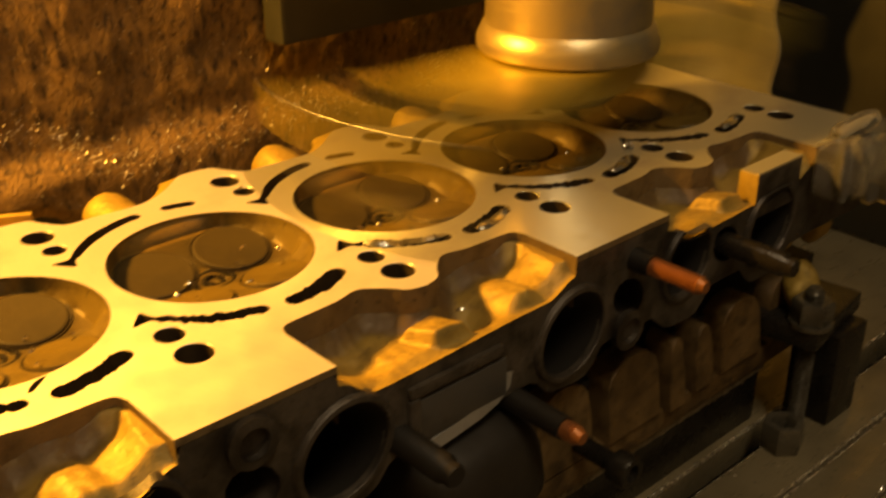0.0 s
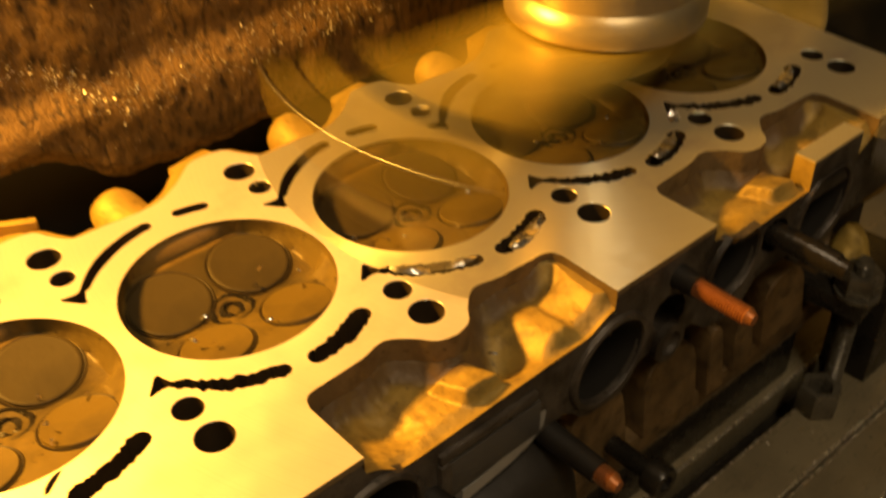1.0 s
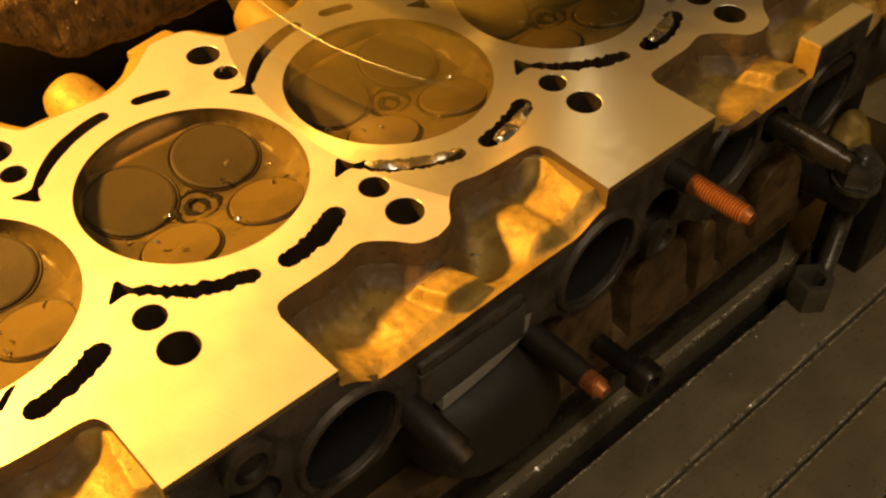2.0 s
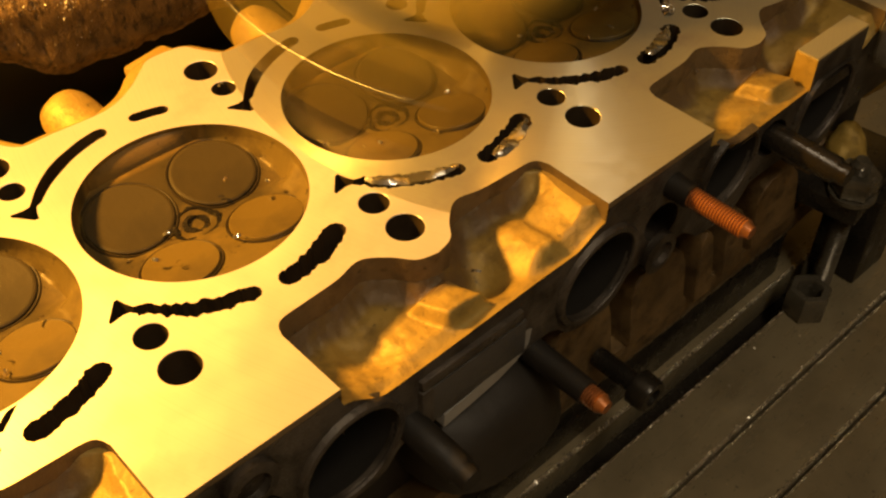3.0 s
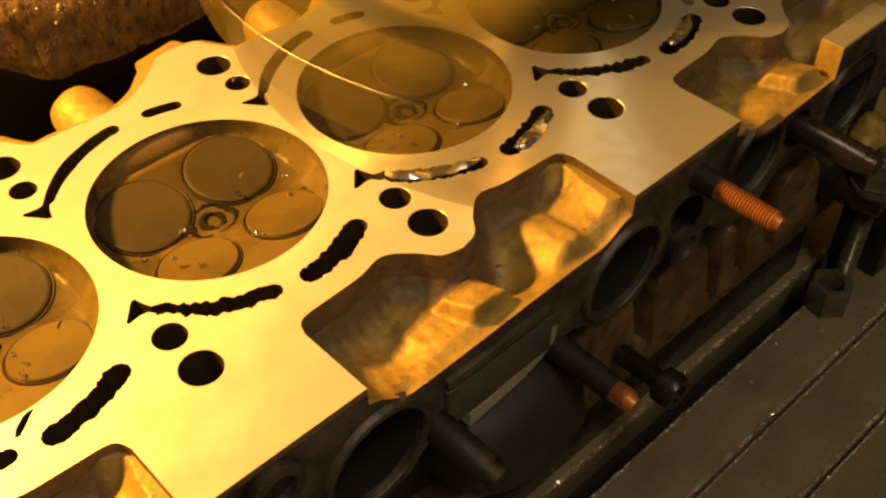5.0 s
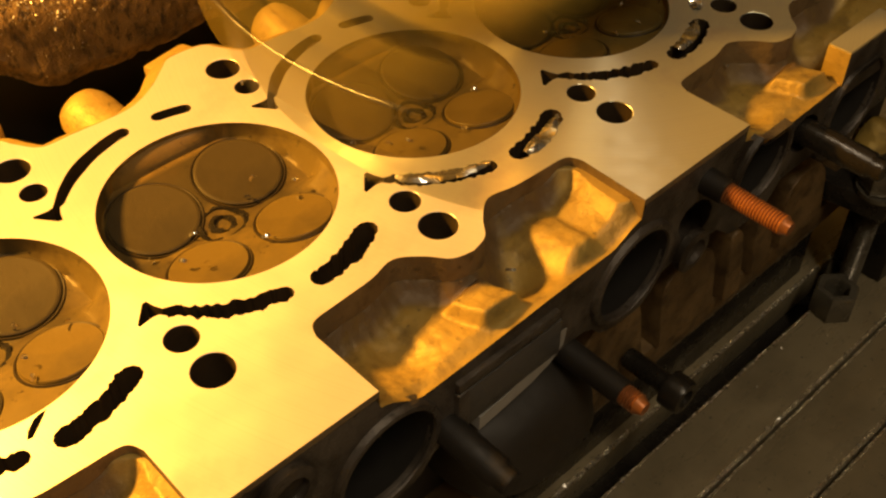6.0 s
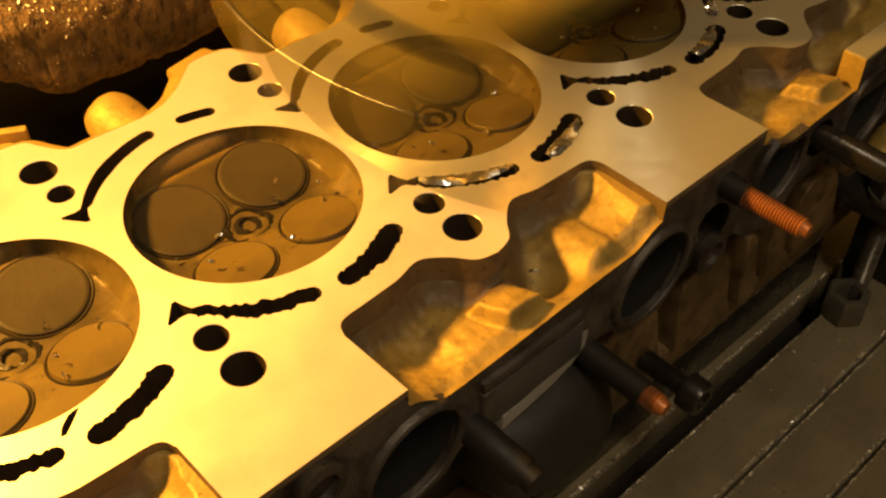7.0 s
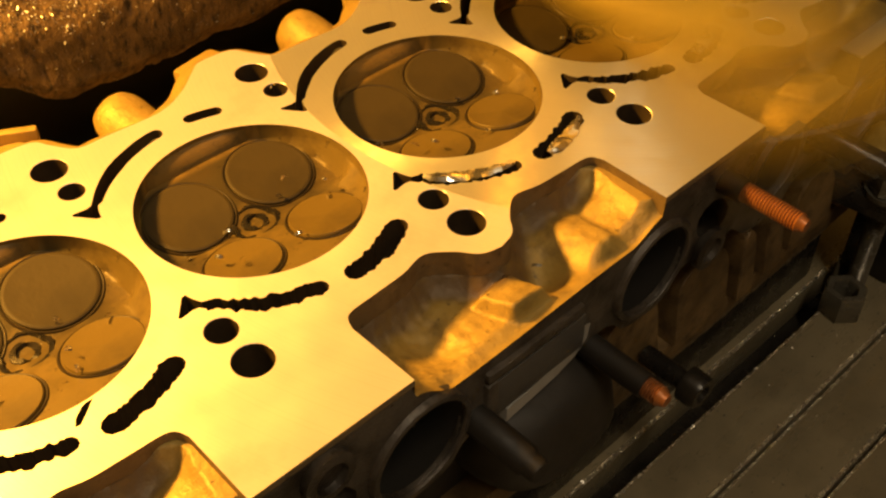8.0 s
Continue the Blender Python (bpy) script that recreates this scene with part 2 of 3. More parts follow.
def grid(nx, ny, place):
    bm = bmesh.new()
    vs = [[bm.verts.new(place(i / nx, j / ny)) for j in range(ny + 1)] for i in range(nx + 1)]
    for i in range(nx):
        for j in range(ny):
            bm.faces.new((vs[i][j], vs[i + 1][j], vs[i + 1][j + 1], vs[i][j + 1]))
    return bm


def thread(r, length, pitch=0.00125, n=14):
    """A threaded stud along +z with a chamfered end."""
    prof = [(0.0, 0.0), (r, 0.0)]
    z = 0.0
    while z < length - 0.004:
        prof += [(r, z + pitch * 0.3), (r * 0.86, z + pitch * 0.65)]
        z += pitch
    prof += [(r, z + 0.0005), (r * 0.75, length - 0.0015), (r * 0.62, length), (0.0, length)]
    return lathe(prof, n)


# ---------------------------------------------------------------- the place
PITCH = 0.091
BOLTS = [PITCH * k for k in range(-3, 4)]
BORES = [PITCH * (k + 0.5) for k in range(-3, 3)]
BORE_Y, BORE_R, FACE = 0.0463, 0.0417, -0.0565


def room():
    part("floor", box(-2.4, 2.6, -2.4, 2.4, -1.0, -0.9), CONCRETE, None, "grey concrete workshop floor")["kind"] = "structure"
    part("ceiling", box(-2.4, 2.6, -2.4, 2.4, 1.9, 2.0), PLASTER, None, "plain workshop ceiling")["kind"] = "structure"
    for name, b in (("wall_north", (-2.4, 2.6, 2.4, 2.5)), ("wall_south", (-2.4, 2.6, -2.5, -2.4)), ("wall_east", (2.6, 2.7, -2.5, 2.5)), ("wall_west", (-2.5, -2.4, -2.5, 2.5))):
        part(name, box(*b, -1.0, 2.0), PLASTER, None, "plain plastered workshop wall")["kind"] = "structure"


def worn(bm):
    """Bevelled edges take the second material, a brighter colour that paints their light line."""
    bm.normal_update()
    for f in bm.faces:
        f.material_index = 0 if max(abs(c) for c in f.normal) > 0.98 else 1
    me = finish(bm, IRON)
    me.materials.append(EDGE)
    return me


def table():
    t = thing("machine_table", "dark oily cast-iron milling table with T-slots and grooves", "machine table")
    slots = [(-0.0650, -0.0518), (-0.0972, -0.0960), (-0.1312, -0.1300), (-0.1662, -0.1650), (-0.215, -0.2015)]
    edge = -0.30
    for lo, hi in sorted(slots) + [(0.20, 0.2135)]:
        part("table_strip", worn(box(-0.9, 1.0, edge, lo, -0.02, 0.0, 0.0018)), IRON, t)
        edge = hi
    part("table_strip", worn(box(-0.9, 1.0, edge, 0.29, -0.02, 0.0, 0.0018)), IRON, t)
    part("table_body", box(-0.9, 1.0, -0.30, 0.29, -0.12, -0.0202), BLACK, t)
    base = thing("milling_machine_bed", "dark painted cast machine bed under the table", "machine bed")
    part("saddle", box(-0.6, 0.7, -0.25, 0.33, -0.24, -0.1202, 0.01), DARKPAINT, base)
    part("column_foot", box(-0.45, 0.55, -0.22, 0.6, -0.86, -0.2402, 0.02), DARKPAINT, base)
    part("plinth", box(-0.55, 0.65, -0.28, 0.65, -0.9, -0.8602, 0.01), DARKPAINT, base)
    part("way_cover", box(-0.6, 0.7, 0.3302, 0.60, -0.24, -0.06, 0.008), DARKPAINT, base)


def arc(cx, a0, a1, r, w, ragged=0.0, tail=0.0, seed=0):
    """A rounded slot concentric with the bore at cx; tail: a splayed wedge at its start; ragged: broken edges."""
    rng = random.Random(seed)
    n = max(6, int(abs(a1 - a0) / (0.75 if ragged > 0.0003 else 2.2)))
    inner, outer = [], []
    for i in range(n + 1):
        a = radians(a0 + (a1 - a0) * i / n)
        pinch = 1.0 if not tail else min(1.0, 0.66 + 0.34 * min(1, i / n * 2.2))
        for side, row in ((-1, inner), (1, outer)):
            rr = r + side * w / 2 * pinch + ((0.4 * rng.uniform(-1, 1) + 2.2 * noise.noise(Vector((i * 0.31, 9.3 * side, seed * 3.7)))) * ragged if 0 < i < n else 0)
            row.append((cx + rr * math.cos(a), BORE_Y + rr * math.sin(a)))
    def at(a, rr):
        return (cx + rr * math.cos(radians(a)), BORE_Y + rr * math.sin(radians(a)))
    s = 1 if a1 > a0 else -1
    cap = [at(a1 + s * math.degrees(w / 2 / r) * f, r + w / 2 * g) for f, g in ((0.6, 0.8), (0.95, 0.3), (0.95, -0.3), (0.6, -0.8))]
    if tail:
        start = [at(a0 - s * 2.6, r - 0.0006), at(a0 - s * 6, r - 0.0012), at(a0 - s * 9.6, r - 0.0022), at(a0 - s * 10.2, r - 0.0008), at(a0 - s * 7.2, r + 0.0076), at(a0 - s * 6.2, r + 0.0080), at(a0 - s * 4.2, r + 0.0036), at(a0 - s * 2.6, r + 0.0020)]
    else:
        start = [at(a0 - s * math.degrees(w / 2 / r) * f, r + w / 2 * g) for f, g in ((0.6, -0.8), (0.95, -0.3), (0.95, 0.3), (0.6, 0.8))]
    return outer + cap + inner[::-1] + start


def near_line():
    """The deck's edge on the port side, from one end of the head to the other: square pads and scalloped pockets in turn."""
    half = [(0.0605, FACE), (0.06052, FACE + 0.0008), (0.0607, -0.0275), (0.0575, -0.0222), (0.046, -0.0212), (0.033, -0.0205), (0.022, -0.0185), (0.0135, -0.0245), (0.0075, -0.0315), (0.0, -0.0337)]
    left = half[:2] + spline(half[2:], 5)
    scallop = [(-u, v) for u, v in left] + left[::-1][1:]
    out = [(-0.300, FACE)]
    for b in (BOLTS[1], BOLTS[3], BOLTS[5]):
        out += [(b + u, v) for u, v in scallop]
    return out + [(0.300, FACE)]


def thicken(points):
    """The points, with ten more between neighbours."""
    return [(a[0] + (b[0] - a[0]) * k / 10, a[1] + (b[1] - a[1]) * k / 10) for a, b in zip(points, points[1:]) if math.hypot(a[0] - b[0], a[1] - b[1]) < 0.03 for k in range(10)]


def far_line():
    pts = [(0.300, 0.128)]
    for b in BOLTS[::-1]:
        lobe = [(0.026, 0.1125), (0.014, 0.1135), (0.0075, 0.122), (0.003, 0.1285), (-0.011, 0.1300), (-0.018, 0.1255), (-0.028, 0.1175), (-0.042, 0.1115)]
        pts += [(b + u, v) for u, v in lobe if -0.296 < b + u < 0.296]
    pts.append((-0.300, 0.128))
    return spline(pts, 4)


def chamber_depth(x, y):
    e = max(0.0, BORE_R - math.hypot(x, y))
    roof = 0.0125 - (0.17 * y if y > 0 else -0.19 * y)
    wall = 0.0062 + 2.4 * e if y > -0.004 and x < 0.026 else 0.0040 + 0.95 * e
    if y > -0.004 and x >= 0.026:
        wall = 0.0062 + 2.4 * e - (x - 0.026) / 0.012 * 0.0032
    d = min(roof, wall)
    return d


def chamber_mesh():
    bm = bmesh.new()
    radii = [BORE_R, BORE_R - 0.0002] + [0.0412 - 0.0012 * k for k in range(33)]
    n = 128
    rings = []
    for k, r in enumerate(radii):
        row = []
        for i in range(n):
            a = 2 * math.pi * i / n
            x, y = r * math.cos(a), r * math.sin(a)
            row.append(bm.verts.new((x, y, 0 if k == 0 else -chamber_depth(x, y))))
        rings.append(row)
    c = bm.verts.new((0, 0, -chamber_depth(0, 0)))
    for a, b in zip(rings, rings[1:]):
        for i in range(n):
            j = (i + 1) % n
            bm.faces.new((a[i], a[j], b[j], b[i]))
    for i in range(n):
        bm.faces.new((rings[-1][i], rings[-1][(i + 1) % n], c))
    return finish(bm, CHAMBER, 50)


def shelf_mesh():
    """The flat squish crescent on the intake side, with its straight edge."""
    bm = bmesh.new()
    y0, n = 0.0352, 28
    half = math.sqrt(BORE_R ** 2 - y0 ** 2) - 0.0003
    rim, chord, foot = [], [], []
    for i in range(n + 1):
        x = half * (2 * i / n - 1)
        rim.append(bm.verts.new((x, math.sqrt((BORE_R - 0.0001) ** 2 - x * x), -0.0016)))
        y = y0 + 0.0007 * math.sin(math.pi * i / n)
        chord.append(bm.verts.new((x, y, -0.0050)))
        foot.append(bm.verts.new((x, y - 0.0008, -chamber_depth(x, y) - 0.0015)))
    for a, b in ((rim, chord), (chord, foot)):
        for i in range(n):
            bm.faces.new((a[i], a[i + 1], b[i + 1], b[i]))
    return finish(bm, CHAMBER, 50)


def cylinder_head():
    head = thing("cylinder_head", "aluminium six-cylinder engine head, upside down, with freshly milled deck", "cylinder head")
    holes, depths = [], []
    for k, b in enumerate(BOLTS):
        for y, r in ((0.0, 0.0058), (-0.0168, 0.0071), (0.1088, 0.0070), (0.0925, 0.0051)):
            holes.append(circle(b - (0.0002 if y > 0.05 else 0), y, r))
            depths.append(0.035 if r < 0.006 else 0.07)
    for k, c in enumerate(BORES):
        holes.append(circle(c, BORE_Y, BORE_R, 128))
        depths.append(None)
        holes.append(arc(c, 219, 258, 0.0540, 0.0062, 0.0007, 1, k))
        holes.append(arc(c, 272, 299, 0.0550, 0.0078, 0.0006, 0, 20 + k))
        holes.append(arc(c, 140, 96, 0.0545, 0.0058, 0.0001, 1, 40 + k))
        holes.append(arc(c, 80, 69, 0.0544, 0.0054))
        depths += [0.03, 0.03, 0.03, 0.03]
    # a gouge that runs out from the rim of one chamber
    gouge = ((-86.5, 0.0424), (-91.5, 0.0457), (-96.0, 0.0491), (-98.0, 0.0489), (-96.4, 0.0459), (-92.4, 0.0431), (-90.0, 0.0424))
    holes.append([(BORES[1] + r * math.cos(radians(a)), BORE_Y + r * math.sin(radians(a))) for a, r in gouge])
    depths.append(0.006)
    outer = near_line() + far_line()
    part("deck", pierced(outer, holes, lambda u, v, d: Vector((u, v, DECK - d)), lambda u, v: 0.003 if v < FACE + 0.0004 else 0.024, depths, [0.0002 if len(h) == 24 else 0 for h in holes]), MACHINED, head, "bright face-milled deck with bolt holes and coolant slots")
    # hole walls get the painted depth shade, the outer skirt the shaded cast
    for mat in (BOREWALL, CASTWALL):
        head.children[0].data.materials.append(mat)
    # casting below the deck: pocket floors, port face, back, ends and bottom
    def soft(t, a, b):
        t = min(1.0, max(0.0, (t - a) / (b - a)))
        return t * t * (3 - 2 * t)

    def lump(u, v, cu, cv, ru, rv):
        return math.exp(-((u - cu) / ru) ** 2 - ((v - cv) / rv) ** 2)

    RIM = np.array(thicken([p for p in near_line() if abs(p[0]) < 0.0612 and p[1] > -0.047] + [(s * 0.0606, -0.0275 - 0.002 * i) for s in (-1, 1) for i in range(1, 10)]))

    INNER = RIM[(RIM[:, 0] < 0.046) & (RIM[:, 0] > -0.0598)]

    def floor(a, c):
        x, y = -0.2995 + 0.599 * a, -0.0165 + (FACE + 0.0165) * c
        u = (x + PITCH) % (2 * PITCH) - PITCH
        d = 0.0170 - 0.0020 * soft(-y, 0.030, FACE * -1)
        d += 0.005 * lump(u, y, -0.038, -0.0400, 0.009, 0.010) + 0.009 * lump(u, y, 0.014, -0.041, 0.008, 0.009)
        d -= 0.0055 * soft(u + 0.3 * (y + 0.045), -0.0148, -0.0110) * (1 - soft(u + 0.3 * (y + 0.045), 0.0030, 0.0060)) * (1 - soft(y, -0.0385, -0.0345)) * soft(y, -0.0535, -0.0495)
        d -= 0.0060 * soft(u, 0.022, 0.034) * (1 - 0.35 * lump(u, y, 0.0435, -0.04, 0.003, 0.02)) * (1 - 0.4 * soft(y, -0.036, -0.026))
        d -= 0.006 * soft(u, 0.046, 0.0605)
        d -= 0.0030 * (1 - soft(u, -0.060, -0.036)) * soft(-y, 0.030, 0.050)
        d += (0.0172 - 0.0022 * soft(u, -0.04, 0.04) - 0.006 * soft(u, 0.044, 0.0605) - 0.009 * (1 - soft(u, -0.0605, -0.043)) - d) * soft(-y, 0.0485, 0.0555)
        d -= (0.0007 * noise.noise(Vector((x * 90, y * 90, 3))) + 0.0004 * noise.noise(Vector((x * 300, y * 300, 5)))) * (1 - 0.8 * soft(-y, 0.0485, 0.0555))
        near = float(np.min(np.hypot(RIM[:, 0] - u, RIM[:, 1] - y)))
        d -= 0.0065 * max(0.0, 1 - near / 0.0075) ** 2
        d = 0.004 if abs(u) > 0.0635 else max(d, 0.004)
        return Vector((x, y, DECK - d))
    for b in (BOLTS[1], BOLTS[3], BOLTS[5]):
        bay = grid(190, 60, lambda p, q: floor((b - 0.0625 + 0.125 * p + 0.2995) / 0.599, q))
        # painted shade: full at the rim, fading out within a centimetre
        skin = bay.verts.layers.float.new("rim_shade")
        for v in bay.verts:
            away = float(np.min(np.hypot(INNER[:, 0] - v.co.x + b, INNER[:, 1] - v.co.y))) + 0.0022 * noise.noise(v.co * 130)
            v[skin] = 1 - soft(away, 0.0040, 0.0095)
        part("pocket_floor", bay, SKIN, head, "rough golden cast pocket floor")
    ports = [(s * x, z, rx, rz) for x, z, rx, rz in ((0.0592, 0.1300, 0.0187, 0.0183), (0.1375, 0.1375, 0.0160, 0.0170), (0.206, 0.134, 0.0187, 0.0190)) for s in (-1, 1)]
    LEAN_X = 0.10
    gaps = [(s * x, z, 0.0105, 0.0098) for x, z in ((0.0965, 0.1330), (0.1690, 0.1350)) for s in (-1, 1)]

    def lip_z(x):
        u = (x + PITCH) % (2 * PITCH) - PITCH
        return DECK - 0.0032 if abs(u) > 0.0606 else floor((x + 0.2995) / 0.599, 1.0).z - 0.0002

    low = []
    for i in range(121):
        x = 0.299 - 0.598 * i / 120
        sag = max([0.0265 * math.exp(-((x - p[0]) / 0.024) ** 4) for p in ports])
        low.append((x, 0.131 - max(0.0150, sag) + 0.001 * noise.noise(Vector((x * 50, 1, 2)))))
    # the ports reach above the pocket floor's lip, so each has its own raised ring
    lip = [(x, lip_z(x)) for x in (-0.2995 + 0.599 * i / 330 for i in range(331))]
    sheet = lip + low
    def clip(loop):
        return [(u, min(v, lip_z(u) - 0.0008)) for u, v in loop]

    def sink(bm):
        for v in bm.verts:
            v.co.z = min(v.co.z, lip_z(v.co.x) - 0.0006) - 0.55 * max(0.0, v.co.y - FACE)
        return bm

    def trim(bm):
        for v in bm.verts:
            v.co.z = min(v.co.z, lip_z(v.co.x) + 0.0030)
        return bm
    def oval(p, n):
        return [(u + LEAN_X * (v - p[1]), v) for u, v in circle(p[0], p[1], p[2], n, p[3])]

    def seat_at(p):
        """Turned shapes about the port's axis, leaning with the port."""
        lean = Matrix.Identity(4)
        lean[0][1] = LEAN_X * p[3] / p[2]
        return pose(p[0], FACE, p[1], 90, 0, 0) @ Matrix.Diagonal((p[2], p[3], 1, 1)) @ lean

    part("port_face", pierced(sheet, [clip(oval(p, 32)) for p in ports] + [clip([(u - 0.25 * (v - g[1]), v) for u, v in circle(g[0], g[1], g[2], 12, g[3])]) for g in gaps], lambda u, v, d: Vector((u, FACE + d, v)), None, [0.0012] * 6 + [0.03] * 4), OILY_SHADED, head, "oily port face with shade painted in")
    for p in ports:
        ring = lathe([(1.0, -0.001), (1.0, 0.0014), (1.02, 0.0022), (1.13, 0.0022), (1.17, 0.0014), (1.20, -0.002)], 40, None, seat_at(p))
        part("port_ring", trim(ring), OILY_SHADED, head, "raised machined port rim")
        tube = lathe([(0.995, 0.0012), (0.97, -0.012), (0.9, -0.045), (0.0, -0.05)], 32, None, seat_at(p))
        part("port_duct", sink(tube), SOOT, head, "black sooty port duct")
    body = box(-0.298, 0.298, -0.036, 0.097, 0.030, 0.080)
    part("upper_body", box(-0.297, 0.297, -0.002, 0.097, 0.0802, DECK - 0.034), OILY_SHADED, head)
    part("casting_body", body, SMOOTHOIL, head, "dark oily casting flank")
    part("foot_rail", box(-0.296, 0.296, -0.0490, -0.030, 0.036, 0.050, 0.0025), LIT_BROWN, head, "worn cover rail along the foot of the casting")
    part("foot_rail", box(-0.296, 0.296, 0.085, 0.118, 0.036, 0.050, 0.0025), OILY_SHADED, head)
    bm = bmesh.new()
    bmesh.ops.create_uvsphere(bm, u_segments=40, v_segments=24, radius=1.0)
    for v in bm.verts:
        x, y, z = (math.copysign(abs(c) ** 0.72, c) for c in v.co)
        v.co = Vector((0.009 + 0.036 * x - 0.006 * z, -0.040 + 0.030 * y, 0.0795 + 0.029 * z)) + 0.0012 * noise.noise_vector(v.co * 2.2)
    part("oil_gallery_bulge", bm, SMOOTHOIL, head, "smooth dark bulge of the casting flank")
    for k in range(-7, -1):
        x = 0.0385 * k + 0.008 * math.sin(k * 2.3)
        bm = bmesh.new()
        prof = [(-0.034, 0.096), (-0.054, 0.096), (-0.0550 + 0.003 * math.sin(k), 0.080), (-0.0480, 0.0505), (-0.034, 0.0505)]
        a = [bm.verts.new((x - 0.003, y, z)) for y, z in prof]
        b = [bm.verts.new((x + 0.003 + 0.002 * (k % 2), y, z)) for y, z in prof]
        bm.faces.new(a), bm.faces.new(b[::-1])
        for i in range(5):
            bm.faces.new((a[i], a[(i + 1) % 5], b[(i + 1) % 5], b[i]))
        bmesh.ops.bevel(bm, geom=bm.edges[:], offset=0.0012, segments=2, affect="EDGES")
        part("rib", bm, LIT_BROWN, head)
    # arched webs in the lit brown; the near-black body colour makes the recesses between them
    for x0, x1, top, y in ((0.052, 0.088, 0.092, -0.045), (0.099, 0.136, 0.091, -0.0470), (0.1425, 0.1525, 0.089, -0.0500), (0.1655, 0.1795, 0.086, -0.0480), (0.1895, 0.2240, 0.088, -0.0470), (0.236, 0.262, 0.086, -0.046)):
        n, half, rise = 14, (x1 - x0) / 2, min(0.014, x1 - x0)
        line = [(x0, 0.0502)] + [((x0 + x1) / 2 - half * math.cos(math.pi * i / n) ** 1 * (1 - 0.12 * math.sin(math.pi * i / n)), top - rise + rise * math.sin(math.pi * i / n) ** 0.7) for i in range(n + 1)] + [(x1 + 0.002, 0.0502)]
        bm = bmesh.new()
        front = [bm.verts.new((u + 0.0006 * noise.noise(Vector((u * 400, v * 300, 1))), y + 0.10 * (v - 0.09), v)) for u, v in line]
        back = [bm.verts.new((u, -0.034, v)) for u, v in line]
        bm.faces.new(front), bm.faces.new(back[::-1])
        for i in range(len(line)):
            j = (i + 1) % len(line)
            bm.faces.new((front[i], front[j], back[j], back[i]))
        bmesh.ops.bevel(bm, geom=[e for e in bm.edges if all(v in front for v in e.verts)], offset=0.0007, segments=1, affect="EDGES")
        bmesh.ops.triangulate(bm, faces=[f for f in bm.faces if len(f.verts) > 4])
        part("web", bm, LIT_BROWN, head, "arched web of the casting, painted as lit brown")
    ledge = [(-0.0205, 0.1105), (-0.006, 0.1120), (0.006, 0.1135), (0.0155, 0.1160), (0.0225, 0.1205), (0.0245, 0.1265), (0.0180, 0.1285), (0.0110, 0.1225), (0.002, 0.1185), (-0.009, 0.1168), (-0.0195, 0.1160)]
    bm = bmesh.new()
    front = [bm.verts.new((u, FACE - 0.0022 + 0.12 * (v - 0.11), v)) for u, v in ledge]
    back = [bm.verts.new((u, FACE + 0.004, v)) for u, v in ledge]
    bm.faces.new(front), bm.faces.new(back[::-1])
    for i in range(len(ledge)):
        j = (i + 1) % len(ledge)
        bm.faces.new((front[i], front[j], back[j], back[i]))
    part("window_sill", bm, LEDGE_SHEEN, head, "ledge painted pale with reflected light")
    part("window_plate", box(-0.0245, 0.0205, FACE - 0.0012, FACE + 0.003, 0.1165, 0.1352, 0.0008), PLATE, head, "grey plate above the ledge, reflection painted in")
    part("window_rail", box(-0.030, 0.018, FACE - 0.0022, FACE + 0.004, 0.1375, 0.1425, 0.0012), OILY_SHADED, head)
    part("window_post", box(-0.0305, -0.0250, FACE - 0.0026, FACE + 0.004, 0.118, 0.1374, 0.0014), OILY_SHADED, head)
    for x in (-0.083, 0.083):
        part("side_bolt", lathe([(0, 0), (0.0055, 0), (0.0055, 0.022), (0.0095, 0.022), (0.0095, 0.029), (0.0085, 0.031), (0.005, 0.031), (0.0045, 0.028), (0, 0.028)], 18, None, pose(x - 0.006, -0.050, 0.062, 90, 0, 0) @ Matrix.Diagonal((0.85, 0.85, 1, 1))), BLACK, head, "black oily bolt end")
    # bosses on the far side, lying outward
    for c in BORES:
        prof = [(0.0135, -0.030), (0.0125, -0.008), (0.0116, 0.004), (0.0109, 0.0085), (0.0094, 0.0118), (0.0068, 0.0140), (0.0035, 0.0151), (0.0, 0.0155)]
        nub = lathe(prof, 28, None, pose(c - 0.004, 0.1245, DECK - 0.0115, -76, 0, 4))
        for v in nub.verts:
            v.co += 0.0007 * noise.noise_vector(v.co * 70)
        part("boss", nub, CAST, head, "rounded golden cast boss")
    for b in BOLTS:
        part("lug", box(-0.012, 0.010, -0.008, 0.010, -0.05, -0.0040, 0.0022, None, pose(b - 0.006, 0.1335, DECK, -9, 0, 10)), CAST, head, "golden cast lug")
    part("hook", box(-0.016, 0.012, -0.002, 0.002, -0.012, -0.0003, 0.0012, None, pose(BOLTS[2] - 0.001, 0.1425, DECK, 0, 0, -30)), CAST, head, "thin cast hook beside the deck")
    # the casting swells out under the deck's far edge
    line = [Vector((u, v)) for u, v in far_line()]
    bm = bmesh.new()
    rows = []
    for i, p in enumerate(line):
        along = (line[min(i + 1, len(line) - 1)] - line[max(i - 1, 0)]).normalized()
        side = Vector((along.y, -along.x))
        side = side if side.y > 0 else -side
        wave = 0.0010 * noise.noise(Vector((p.x * 80, 3, 1)))
        rows.append([bm.verts.new((p.x + side.x * o, p.y + side.y * o, DECK - d)) for o, d in ((-0.0004, 0.0012), (0.0030, 0.0018), (0.0062 + wave, 0.0036), (0.0088 + wave, 0.0085), (0.0098, 0.024))])
    for a, b in zip(rows, rows[1:]):
        for k in range(4):
            bm.faces.new((a[k], b[k], b[k + 1], a[k + 1]))
